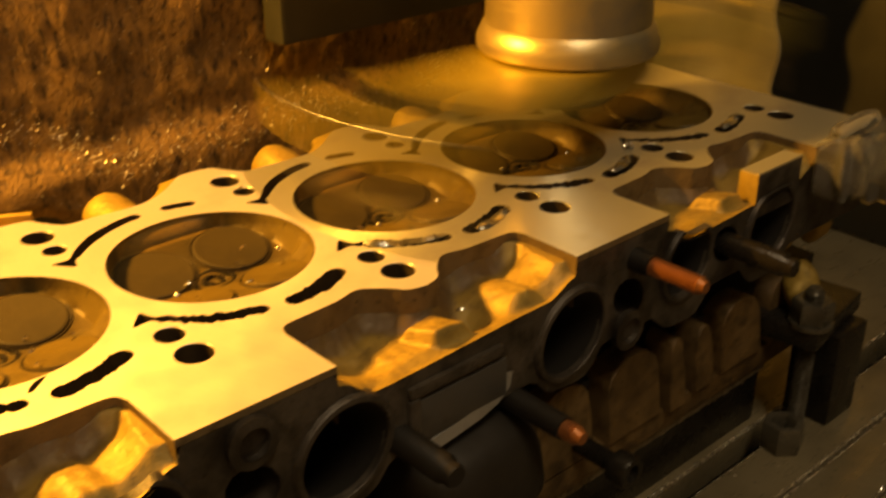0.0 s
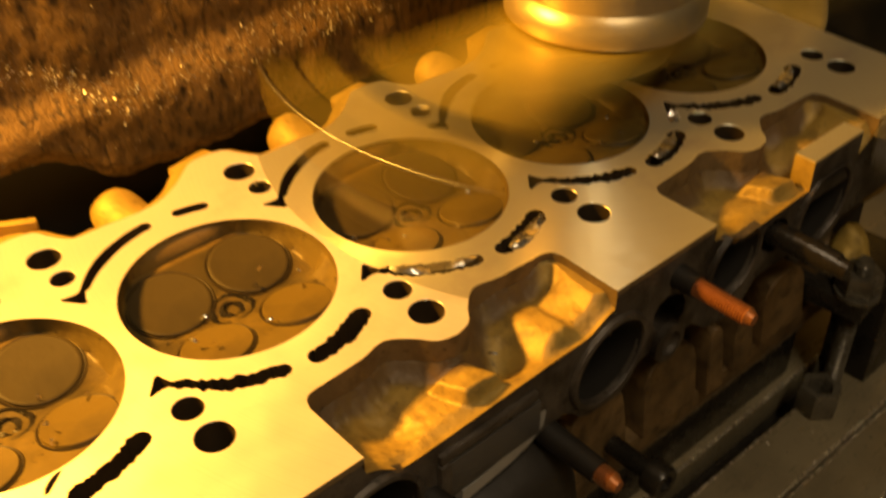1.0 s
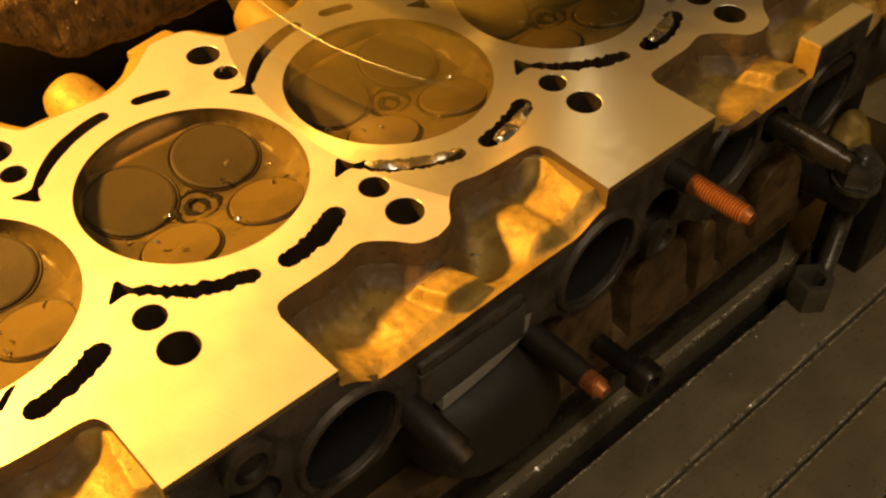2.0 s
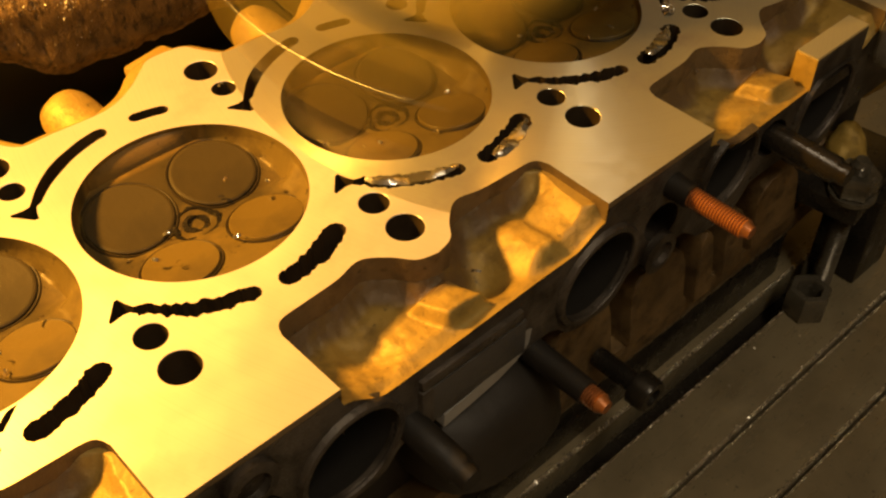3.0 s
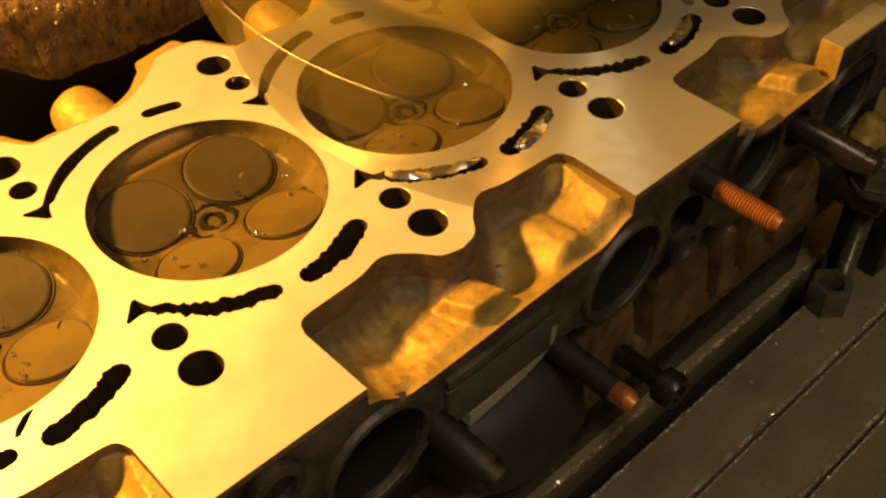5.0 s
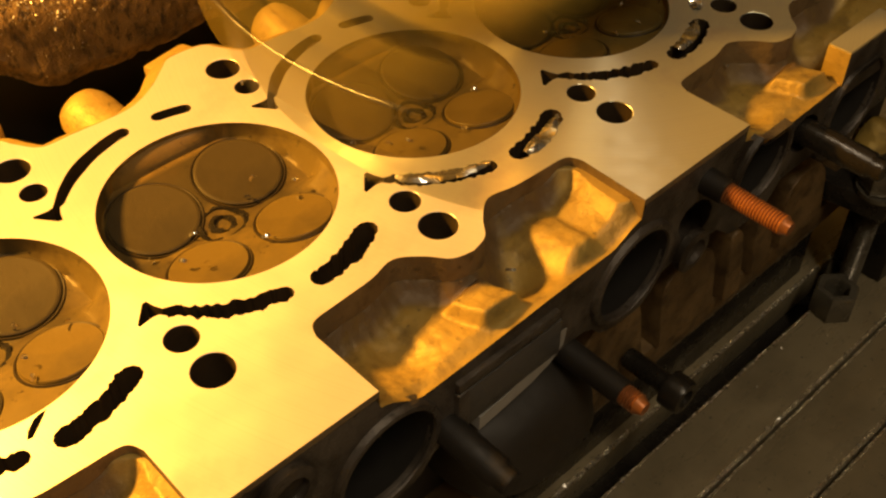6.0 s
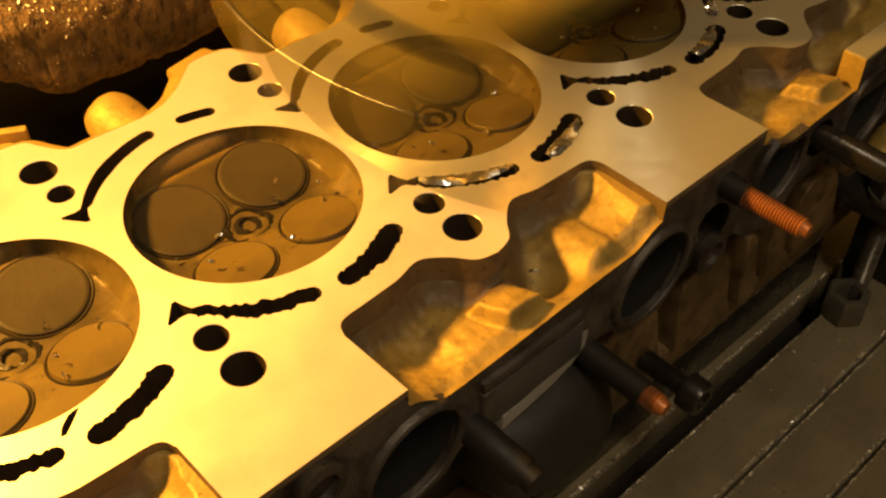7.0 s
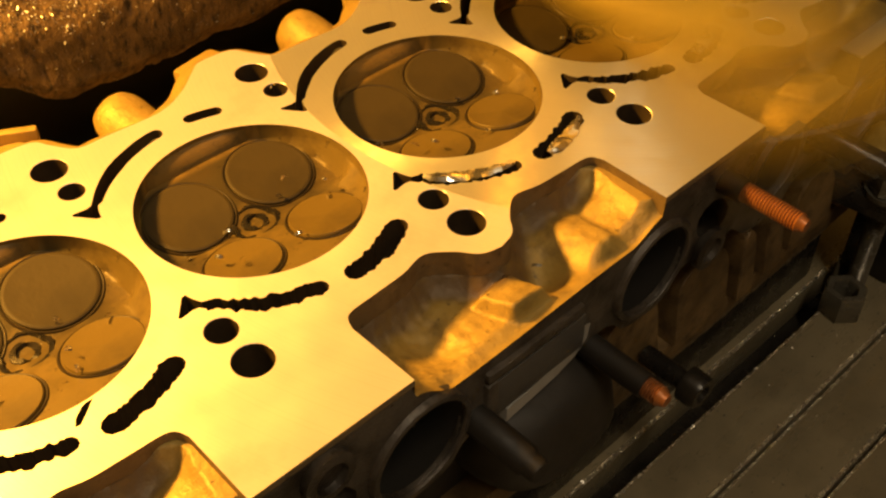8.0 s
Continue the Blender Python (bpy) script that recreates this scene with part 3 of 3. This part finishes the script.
    part("far_flank", bm, CAST, head, "golden cast shoulder under the deck's far edge")
    part("back_flank", box(-0.298, 0.298, 0.098, 0.1045, 0.04, DECK - 0.0165, 0.001), CAST, head)
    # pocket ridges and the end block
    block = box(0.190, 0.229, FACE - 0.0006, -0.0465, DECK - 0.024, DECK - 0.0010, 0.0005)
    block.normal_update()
    # faces turned from the machine lamp get their shade as a darker material
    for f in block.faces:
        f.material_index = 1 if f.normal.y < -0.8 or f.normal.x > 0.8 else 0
    part("end_block", block, CAST, head).data.materials.append(OILY_SHADED)
    part("end_pad", box(0.1904, 0.2286, FACE - 0.0003, -0.0469, DECK - 0.0010, DECK - 0.0002), MACHINED, head, "narrow grey milled pad")
    for x, y, z, r in ((0.251, -0.056, 0.082, 0.011), (0.272, -0.046, 0.112, 0.010), (0.235, -0.048, 0.118, 0.008)):
        bm = bmesh.new()
        bmesh.ops.create_icosphere(bm, subdivisions=3, radius=r)
        for v in bm.verts:
            v.co = Vector((x, y, z)) + Vector((v.co.x, 0.9 * v.co.y, 1.25 * v.co.z)) * (1 + 0.35 * noise.noise(v.co * 110 + Vector((x * 90, 0, 0))))
        part("end_lug", bm, CAST, head, "tan knobbly cast lug")
    # chambers and valves
    dome, shelf = chamber_mesh(), shelf_mesh()
    def valve(r):
        return [(0.0, 0.0003), (r * 0.6, 0.0003), (r * 0.9, 0.0007), (r * 0.97, 0.0008), (r, 0.0004), (r, -0.0012)]
    big = finish(lathe(valve(0.0163), 40), CARBON, 50)
    small = finish(lathe(valve(0.0138), 36), TAN, 50)
    seats = {r: finish(lathe([(r + 0.0002, -0.0015), (r + 0.0003, -0.0002), (r + 0.0006, 0.0001), (r + 0.0010, 0.0001), (r + 0.0014, -0.0004), (r + 0.0015, -0.0015)], 40), SEAT, 50) for r in (0.0163, 0.0138)}
    plug = lathe([(0.0082, -0.001), (0.0080, 0.0006), (0.0066, 0.0008), (0.0060, -0.0012), (0.0048, -0.0014), (0.0044, 0.0004), (0.0028, 0.0006), (0.0022, -0.001), (0.0, -0.001)], 32)
    for v in plug.verts:
        v.co += Vector((0.0009, 0.0009, 0.0007)) * noise.noise(v.co * 420)
    plug_hole = finish(plug, BLACK, 50)
    for c in BORES:
        o = pose(c, BORE_Y, DECK - 0.0001)
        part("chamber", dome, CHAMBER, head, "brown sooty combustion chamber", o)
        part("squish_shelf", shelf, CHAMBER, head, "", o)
        for me, r, x, y, tilt, label in ((big, 0.0163, -0.0183, 0.0155, 9.6, "dark carbon-coated intake valve"), (big, 0.0163, 0.0183, 0.0163, 9.6, "dark carbon-coated intake valve"), (small, 0.0138, -0.0178, -0.0182, -10.8, "tan burnt exhaust valve"), (small, 0.0138, 0.0182, -0.0182, -10.8, "tan burnt exhaust valve")):
            m = o @ pose(x, y, -chamber_depth(x * 0.6, y) + 0.0004, tilt, 0, 0)
            v = part("valve", me, CARBON, head, label, m)
            part("valve_seat", seats[r], SEAT, v)
        part("plug_hole", plug_hole, BLACK, head, "black spark-plug hole", o @ pose(-0.001, -0.001, -0.0118) @ Matrix.Diagonal((1.15, 1.15, 1, 1)))
    # studs of the port face
    for x, z, y0, length, bare, mat, label in ((0.099, 0.151, -0.052, 0.041, 0.027, RUST, "rust-red threaded stud"), (-0.034, 0.1225, -0.05, 0.037, 0, GREASED, "black oily stud"), (0.027, 0.1115, -0.05, 0.0425, 0.0095, RUST, "rust-red threaded stud"), (0.172, 0.134, -0.03, 0.062, 0, BLACK, "long black oily stud"), (-0.172, 0.134, -0.03, 0.062, 0, BLACK, "")):
        rod = thread(0.0042, length) if mat is RUST else lathe([(0, 0), (0.0058, 0), (0.0058, length - 0.006), (0.0046, length - 0.005), (0.0046, length - 0.001), (0.004, length), (0, length)], 20)
        part("stud", finish(rod, mat, 50), mat, head, label or "long black oily stud", pose(x, y0, z, 90, 0, 0))
        if mat is RUST:
            part("stud_sleeve", lathe([(0.0, 0), (0.0056, 0), (0.0054, 0.006), (0.0050, length - bare), (0.0, length - bare + 0.0002)], 18, None, pose(x, y0, z, 90, 0, 0)), GREASED, head)
    for s in (-1, 1):
        part("boss_plug", lathe([(0.0095, 0), (0.0095, 0.003), (0.006, 0.0035), (0.0055, 0.001), (0, 0.001)], 20, None, pose(s * 0.096, FACE, 0.1525 if s < 0 else 0.118, 90, 0, 0)), OILY_SHADED, head)
    return head


def clamps():
    for x in (0.223, -0.15):
        n = thing("hex_nut", "oily black hexagon nut on the table", "nut", pose(x, -0.0725 if x > 0.2 else -0.0700, 0.0, 0, 0, 20), "table nuts")
        part("nut_body", lathe([(0.0066, 0.002), (0.0110, 0.0), (0.0118, 0.0015), (0.0118, 0.0145), (0.0106, 0.0165), (0.0072, 0.0165), (0.0064, 0.015), (0.0062, 0.001), (0.0, 0.001)], 6), NUT, n)
        part("nut_thread", lathe([(0.0070, 0.0163), (0.0062, 0.0150), (0.0066, 0.0138), (0.0061, 0.0126), (0.0065, 0.0114), (0.0060, 0.0102), (0.0063, 0.009), (0.0055, 0.002)], 20), NUT, n)
    c = thing("clamp", "black oily step clamp holding the head to the table", "clamp", pose(0.243, -0.066, 0))
    part("clamp_block", box(0.014, 0.044, -0.014, 0.014, 0.0, 0.058, 0.002), BLACK, c)
    part("clamp_bar", box(-0.014, 0.050, -0.012, 0.050, 0.0582, 0.070, 0.003, None, pose(0, 0, 0, 0, 0, 8)), BLACK, c)
    part("clamp_bolt", finish(thread(0.0052, 0.092), NUT, 50), NUT, c, "oily threaded clamp bolt", pose(-0.004, -0.004, 0.0))
    part("clamp_washer", lathe([(0.0056, 0.0), (0.0118, 0.0), (0.0118, 0.0025), (0.0056, 0.0025)], 24, None, pose(-0.004, -0.004, 0.0702)), NUT, c)
    part("clamp_nut", lathe([(0.0056, 0), (0.0105, 0), (0.0112, 0.001), (0.0112, 0.0105), (0.010, 0.012), (0.0056, 0.012)], 6, None, pose(-0.004, -0.004, 0.0729)), NUT, c)
    r = thing("parallel_bar", "long dark steel parallel under the head", "parallel bar")
    part("bar_body", box(-0.28, 0.235, -0.0465, -0.034, 0.0, 0.0358, 0.001), BLACK, r)
    bm = bmesh.new()
    for k in range(104):
        x, w = -0.28 + 0.005 * k, 0.0004 + 0.0007 * abs(noise.noise(Vector((k * 0.37, 2, 1))))
        box(x, x + 0.0046, -0.0465 - w, -0.0466, 0.0325 - 2 * w, 0.0352, 0, bm)
    part("worn_edge", bm, RUBBED, r, "upper edge rubbed to brown metal")
    r = thing("parallel_bar", "long dark steel parallel under the head", "parallel bar")
    part("bar_body", box(-0.28, 0.28, 0.085, 0.105, 0.0, 0.0358, 0.001), BLACK, r)
    part("worn_edge", box(-0.28, 0.28, 0.1052, 0.1058, 0.033, 0.0352), RUBBED, r)


def swarf():
    """Curled chips on the deck, in the slots and on the table."""
    rng = random.Random(5)
    def curl(r, w, turns):
        bm = bmesh.new()
        n = 9
        rows = []
        for i in range(n + 1):
            a = turns * 2 * math.pi * i / n
            p = Vector((r * math.cos(a), r * math.sin(a), 0.3 * r * i / n))
            rows.append([bm.verts.new(p), bm.verts.new(p + Vector((0.1 * r * math.cos(a), 0.1 * r * math.sin(a), w)))])
        for a, b in zip(rows, rows[1:]):
            bm.faces.new((a[0], b[0], b[1], a[1]))
        return finish(bm, SWARF, 80)
    kinds = [curl(0.0015, 0.0012, 0.5), curl(0.0011, 0.0009, 0.8), curl(0.002, 0.001, 0.35)]
    spots = [(-0.070, 0.033, -0.007), (-0.064, 0.027, -0.0072), (0.019, 0.031, -0.006), (0.026, 0.0275, -0.005), (-0.018, 0.04, -0.006), (-0.155, 0.03, -0.007), (-0.128, 0.03, -0.006), (0.0, 0.094, 0.0), (0.15, 0.02, -0.006), (-0.028, 0.05, -0.006), (0.003, -0.032, -0.014), (0.012, -0.04, -0.015), (0.16, -0.02, -0.012), (0.13, -0.045, -0.015)]
    for c in BORES[1:5]:
        for u, v in ((-0.031, 0.002), (-0.012, 0.0005), (0.0125, 0.002), (0.028, -0.009), (0.004, -0.024)):
            u, v = u + rng.uniform(-0.002, 0.002), v + rng.uniform(-0.002, 0.002)
            spots.append((c + u, BORE_Y + v, -chamber_depth(u, v) + 0.0004))
    for k, (x, y, z) in enumerate(spots):
        ob = part("metal_chip", kinds[k % 3], SWARF, None, "small bright curled aluminium chip", pose(x, y, DECK + z + 0.0007, rng.uniform(0, 60), rng.uniform(-40, 40), rng.uniform(0, 360)))
        tagged(ob, "", "metal chip", "loose chips")
    def ribbon(c, a0, a1, r, seed):
        g = random.Random(seed)
        bm = bmesh.new()
        n = 26
        rows = []
        for i in range(n + 1):
            t = i / n
            a = radians(a0 + (a1 - a0) * t)
            w = 0.0022 * math.sin(math.pi * min(1, t * 1.05 + 0.03)) ** 0.5 + 0.0004 + g.uniform(0, 0.0006)
            row = []
            for k in range(5):
                s = k / 4 * 2 - 1
                rr = r + s * w + g.uniform(-0.0003, 0.0003)
                row.append(bm.verts.new((c + rr * math.cos(a), BORE_Y + rr * math.sin(a), DECK + 0.0001 + 0.0016 * (1 - s * s) * (0.5 + 0.5 * math.sin(t * 9)) + g.uniform(-0.0002, 0.0004))))
            rows.append(row)
        for a, b in zip(rows, rows[1:]):
            for k in range(4):
                bm.faces.new((a[k], b[k], b[k + 1], a[k + 1]))
        return bm
    for c, a0, a1, r, seed in ((BORES[3], 221, 259, 0.0531, 1), (BORES[3], 273, 299, 0.0572, 2), (BORES[4], 275, 300, 0.0535, 3), (BORES[4], 310, 322, 0.053, 4), (BORES[5], 274, 300, 0.0535, 5)):
        tagged(part("chip_ribbon", ribbon(c, a0, a1, r, seed), SWARF, None, "torn silvery ribbon of swarf in a coolant slot"), "", "metal chip", "swarf ribbons")
    # fine chips strewn over the table
    bm = bmesh.new()
    for i in range(1300):
        x, y = rng.uniform(-0.05, 0.5), rng.uniform(-0.24, -0.066)
        if i > 300:
            y = rng.choice((-0.0511, -0.0511, -0.0945, -0.1286, -0.0667, -0.1648)) + rng.uniform(-0.0006, 0.0006)
        elif -0.134 < y < -0.128 or -0.100 < y < -0.094:
            continue
        s = rng.uniform(0.0002, 0.0006) if i < 300 else rng.uniform(0.0004, 0.0010)
        m = pose(x, y, 0.0004, rng.uniform(-60, 60), rng.uniform(-60, 60), rng.uniform(0, 360))
        vs = [bm.verts.new(m @ Vector(p)) for p in ((-s, -s * 0.5, 0), (s, -s * 0.4, 0), (s * 0.8, s * 0.5, s * 0.5), (-s * 0.9, s * 0.4, 0))]
        bm.faces.new(vs)
    tagged(part("table_chips", bm, SWARF, None, "fine bright chips strewn on the oily table"), "", "metal chips", "", "stuff")


def apron():
    """The machine's chip-caked apron behind the head; it stays with the milling head."""
    a = thing("machine_apron", "greasy brown machine apron caked with chips", "machine apron")

    def ease(t, lo, hi):
        t = min(1.0, max(0.0, (t - lo) / (hi - lo)))
        return t * t * (3 - 2 * t)

    def face(u, v):
        x = -0.20 + 1.16 * u
        foot = 0.062 + 0.034 * (1 - ease(x, -0.028, 0.034)) + 0.0035 * noise.noise(Vector((x * 38, 0, 4))) + 0.0016 * noise.noise(Vector((x * 170, 0, 8)))
        w = v ** 1.7
        z = foot + (0.52 - foot) * w
        out = 0.011 * (1 - ease(z, 0.112, 0.134)) - 0.006 * (1 - ease(z, foot - 0.002, foot + 0.012))
        rough = 0.0030 * noise.noise(Vector((x * 26, z * 26, 1))) + 0.0011 * noise.noise(Vector((x * 120, z * 90, 2))) + 0.0006 * noise.noise(Vector((x * 330, z * 140, 5)))
        return Vector((x, 0.292 - out + rough, z))
    part("apron_skin", grid(420, 130, face), APRON, a)
    part("apron_body", box(-0.65, 1.0, 0.345, 0.60, -0.05, 0.58, 0.01), DARKPAINT, a)
    part("apron_return", box(-0.65, 1.0, 0.302, 0.3448, 0.13, 0.52, 0.002), DARKPAINT, a)
    c = part("column_cover", box(0.140, 0.56, 0.262, 0.284, 0.172, 0.50, 0.004), DARKPAINT, a, "dark painted cover over the apron's upper part")
    rng = random.Random(9)
    bm = bmesh.new()
    for i in range(5200):
        x = rng.uniform(-0.16, 0.34)
        band = i % 5 < 2
        z = rng.gauss(0.121, 0.0065) if band else rng.uniform(0.066, 0.30)
        v = max(0.0, (z - 0.066) / (0.52 - 0.066)) ** (1 / 1.7)
        p = face((x + 0.20) / 1.16, v)
        if noise.noise(p * 22) < rng.uniform(-0.45, 0.3):
            continue
        s = rng.uniform(0.0003, 0.0011) if band else rng.uniform(0.00015, 0.0005)
        m = Matrix.Translation(p + Vector((0, -0.0008, 0))) @ Euler((rng.uniform(0, 3), rng.uniform(0, 3), rng.uniform(0, 3))).to_matrix().to_4x4()
        bm.faces.new([bm.verts.new(m @ Vector(q)) for q in ((-s, -s * 0.35, 0), (s, -s * 0.3, 0), (s * 0.8, s * 0.4, s * 0.4), (-s * 0.9, s * 0.3, 0))])
    tagged(part("chip_crust", bm, GLINT, a, "bright chips stuck in grease"), "", "", "", "stuff")
    return a


def spindle():
    s = thing("spindle", "polished steel milling spindle with a flanged lower collar", "spindle")
    part("sleeve", lathe([(0.0, 0.056), (0.0420, 0.056), (0.0420, 0.33), (0.0, 0.33)], 64), POLISHED, s)
    part("collar", lathe([(0.030, 0.0445), (0.0448, 0.0445), (0.0464, 0.0460), (0.0466, 0.0500), (0.0455, 0.0535), (0.0436, 0.0575), (0.0421, 0.0590), (0.0421, 0.066)], 64), POLISHED, s)
    part("spindle_housing", box(-0.10, 0.10, -0.05, 0.30, 0.3302, 0.62, 0.012), PAINT, s, "dark machine housing above the spindle")
    return s


def fly_cutter():
    f = thing("fly_cutter", "spinning two-armed steel fly cutter above the deck", "fly cutter")
    bm = box(-0.150, 0.150, -0.034, 0.034, 0.026, 0.0435)
    bmesh.ops.subdivide_edges(bm, edges=[e for e in bm.edges if abs(e.verts[0].co.x - e.verts[1].co.x) > 0.1], cuts=14)
    for v in bm.verts:
        v.co.y *= 1 - 0.58 * min(1.0, max(0.0, (abs(v.co.x) - 0.045) / 0.055))
    bmesh.ops.bevel(bm, geom=[e for e in bm.edges if e.calc_face_angle(0) > 1.0], offset=0.003, segments=2, affect="EDGES", profile=0.6)
    part("arm_bar", bm, STEEL, f)
    part("hub", lathe([(0.0, 0.019), (0.024, 0.019), (0.027, 0.022), (0.027, 0.0440), (0.0, 0.0440)], 48), HUBSTEEL, f)
    for s in (-1, 1):
        part("tool_holder", box(-0.0075, 0.0075, -0.012, 0.012, 0.027, 0.046, 0.0015, None, pose(s * 0.1535, 0, 0)), STEEL, f)
        part("insert", box(-0.003, 0.003, -0.003, 0.003, 0.0012, 0.0275, 0.0006, None, pose(s * 0.1495, 0, 0)), CARBIDE, f, "worn carbide cutting tip")
        # added rod, stands for the holder's polished edge and draws the glint arc
        part("tool_bit", lathe([(0.0, -0.009), (0.0007, -0.009), (0.0009, -0.0085), (0.0009, 0.0085), (0.0007, 0.009), (0.0, 0.009)], 24, None, pose(s * 0.1605, 0, 0.0464, 90, 0, 0)), CHROME, f, "thin shiny rod added for the holder edge's glint")
        for y in (-0.0075, 0.0075):
            part("cap_screw", lathe([(0, 0.0435), (0.0052, 0.0435), (0.0052, 0.049), (0.0046, 0.0495), (0.0026, 0.0495), (0.0026, 0.046), (0, 0.046)], 16, None, pose(s * 0.125, y, 0)), BLACK, f)
    return f


def plastic():
    """Clear sheeting hung behind the far end and bunched over it."""
    def hang(u, v):
        y, z = 0.080 + 0.26 * u, 0.012 + 0.40 * v
        x = 0.43 + 0.010 * noise.noise(Vector((y * 22, z * 5, 7))) + 0.012 * math.sin(y * 60) * (1 - v) * 0.4
        y -= 0.012 * noise.noise(Vector((z * 25, 3, 1))) * max(0, 1 - u * 4)
        return Vector((x, y, z))
    s = part("splash_curtain", grid(60, 60, hang), CURTAIN, None, "grey-green splash curtain hanging behind the head")
    tagged(s, "", "curtain")
    mod = s.modifiers.new("thick", "SOLIDIFY")
    mod.thickness = 0.0015
    def pleated(seed, r, tall):
        bm = bmesh.new()
        n, rows = 72, []
        for k in range(15):
            t = k / 14
            row = []
            for i in range(n):
                a = 2 * math.pi * i / n
                fold = 1 + 0.10 * math.sin(7 * a + seed + 1.5 * t) + 0.16 * noise.noise(Vector((3 * math.cos(a), 3 * math.sin(a), 2.5 * t + seed)))
                rr = r * fold * (0.86 + 0.2 * math.sin(2.6 * t + 0.3)) * (0.55 if k == 14 else 0.85 if k == 13 else 1)
                c, d = math.cos(a), math.sin(a)
                row.append(bm.verts.new((rr * math.copysign(abs(c) ** 0.7, c), 0.8 * rr * math.copysign(abs(d) ** 0.7, d), tall * t + 0.004 * noise.noise(Vector((2 * c, 2 * d, seed))))))
            rows.append(row)
        for a, b in zip(rows, rows[1:]):
            for i in range(n):
                j = (i + 1) % n
                bm.faces.new((a[i], a[j], b[j], b[i]))
        bm.faces.new(rows[-1])
        return bm
    for k, (x, y, z, r, tall) in enumerate(((0.253, -0.066, 0.141, 0.0145, 0.028), (0.290, -0.068, 0.130, 0.016, 0.032))):
        ob = thing("plastic_bag", "crumpled clear plastic bag wrapped over the head's end", "plastic bag", pose(x, y, z), "plastic bags")
        skin = part("bag_skin", finish(pleated(k * 3.1, r, tall), PLASTIC, 25), PLASTIC, ob)
        mod = skin.modifiers.new("thick", "SOLIDIFY")
        mod.thickness = 0.0004
        roll = lathe([(0.0, -0.013), (0.004, -0.0125), (0.0055, -0.009), (0.0047, -0.003), (0.0058, 0.003), (0.0050, 0.009), (0.004, 0.0125), (0.0, 0.013)], 18, None, pose(0.012, 0.002, tall + 0.004, 70, 20, 60))
        part("bag_roll", roll, PLASTIC, ob)
    guard = thing("guard_panel", "dark sheet-metal guard panel at the table's end", "guard panel")
    part("panel_sheet", box(0.500, 0.506, -0.29, 0.29, 0.002, 0.54, 0.001), DARKPAINT, guard)
    part("panel_rail", box(0.492, 0.516, -0.30, 0.30, 0.5402, 0.565, 0.003), DARKPAINT, guard)
    for y in (-0.30, 0.2902):
        part("panel_post", box(0.492, 0.516, y, y + 0.0098, 0.0, 0.54, 0.002), DARKPAINT, guard)


room()
table()
cylinder_head()
clamps()
swarf()
APRON_OB = apron()
SPINDLE = spindle()
CUTTER = fly_cutter()
plastic()


# ---------------------------------------------------------------- what moves
FEED_START, FEED_SPEED, AXIS_Y = 0.170, -0.0042, 0.049
SPIN, PHASE, SLIP = 89.958, 183.7, 7.5


def motions():
    def feed(t):
        return FEED_START + FEED_SPEED * t
    walk(SPINDLE, [(t, pose(feed(t), AXIS_Y, DECK)) for t in (0.0, 4.0, 8.0)])
    walk(APRON_OB, [(t, pose(FEED_SPEED * t, 0, 0)) for t in (0.0, 4.0, 8.0)])
    # the cutter labours a little in the last moments
    walk(CUTTER, [(k / FPS, pose(feed(k / FPS), AXIS_Y, DECK, 0, 0, PHASE + SPIN * k - SLIP * max(0, k - 228))) for k in range(0, 8 * FPS + 1)])


motions()
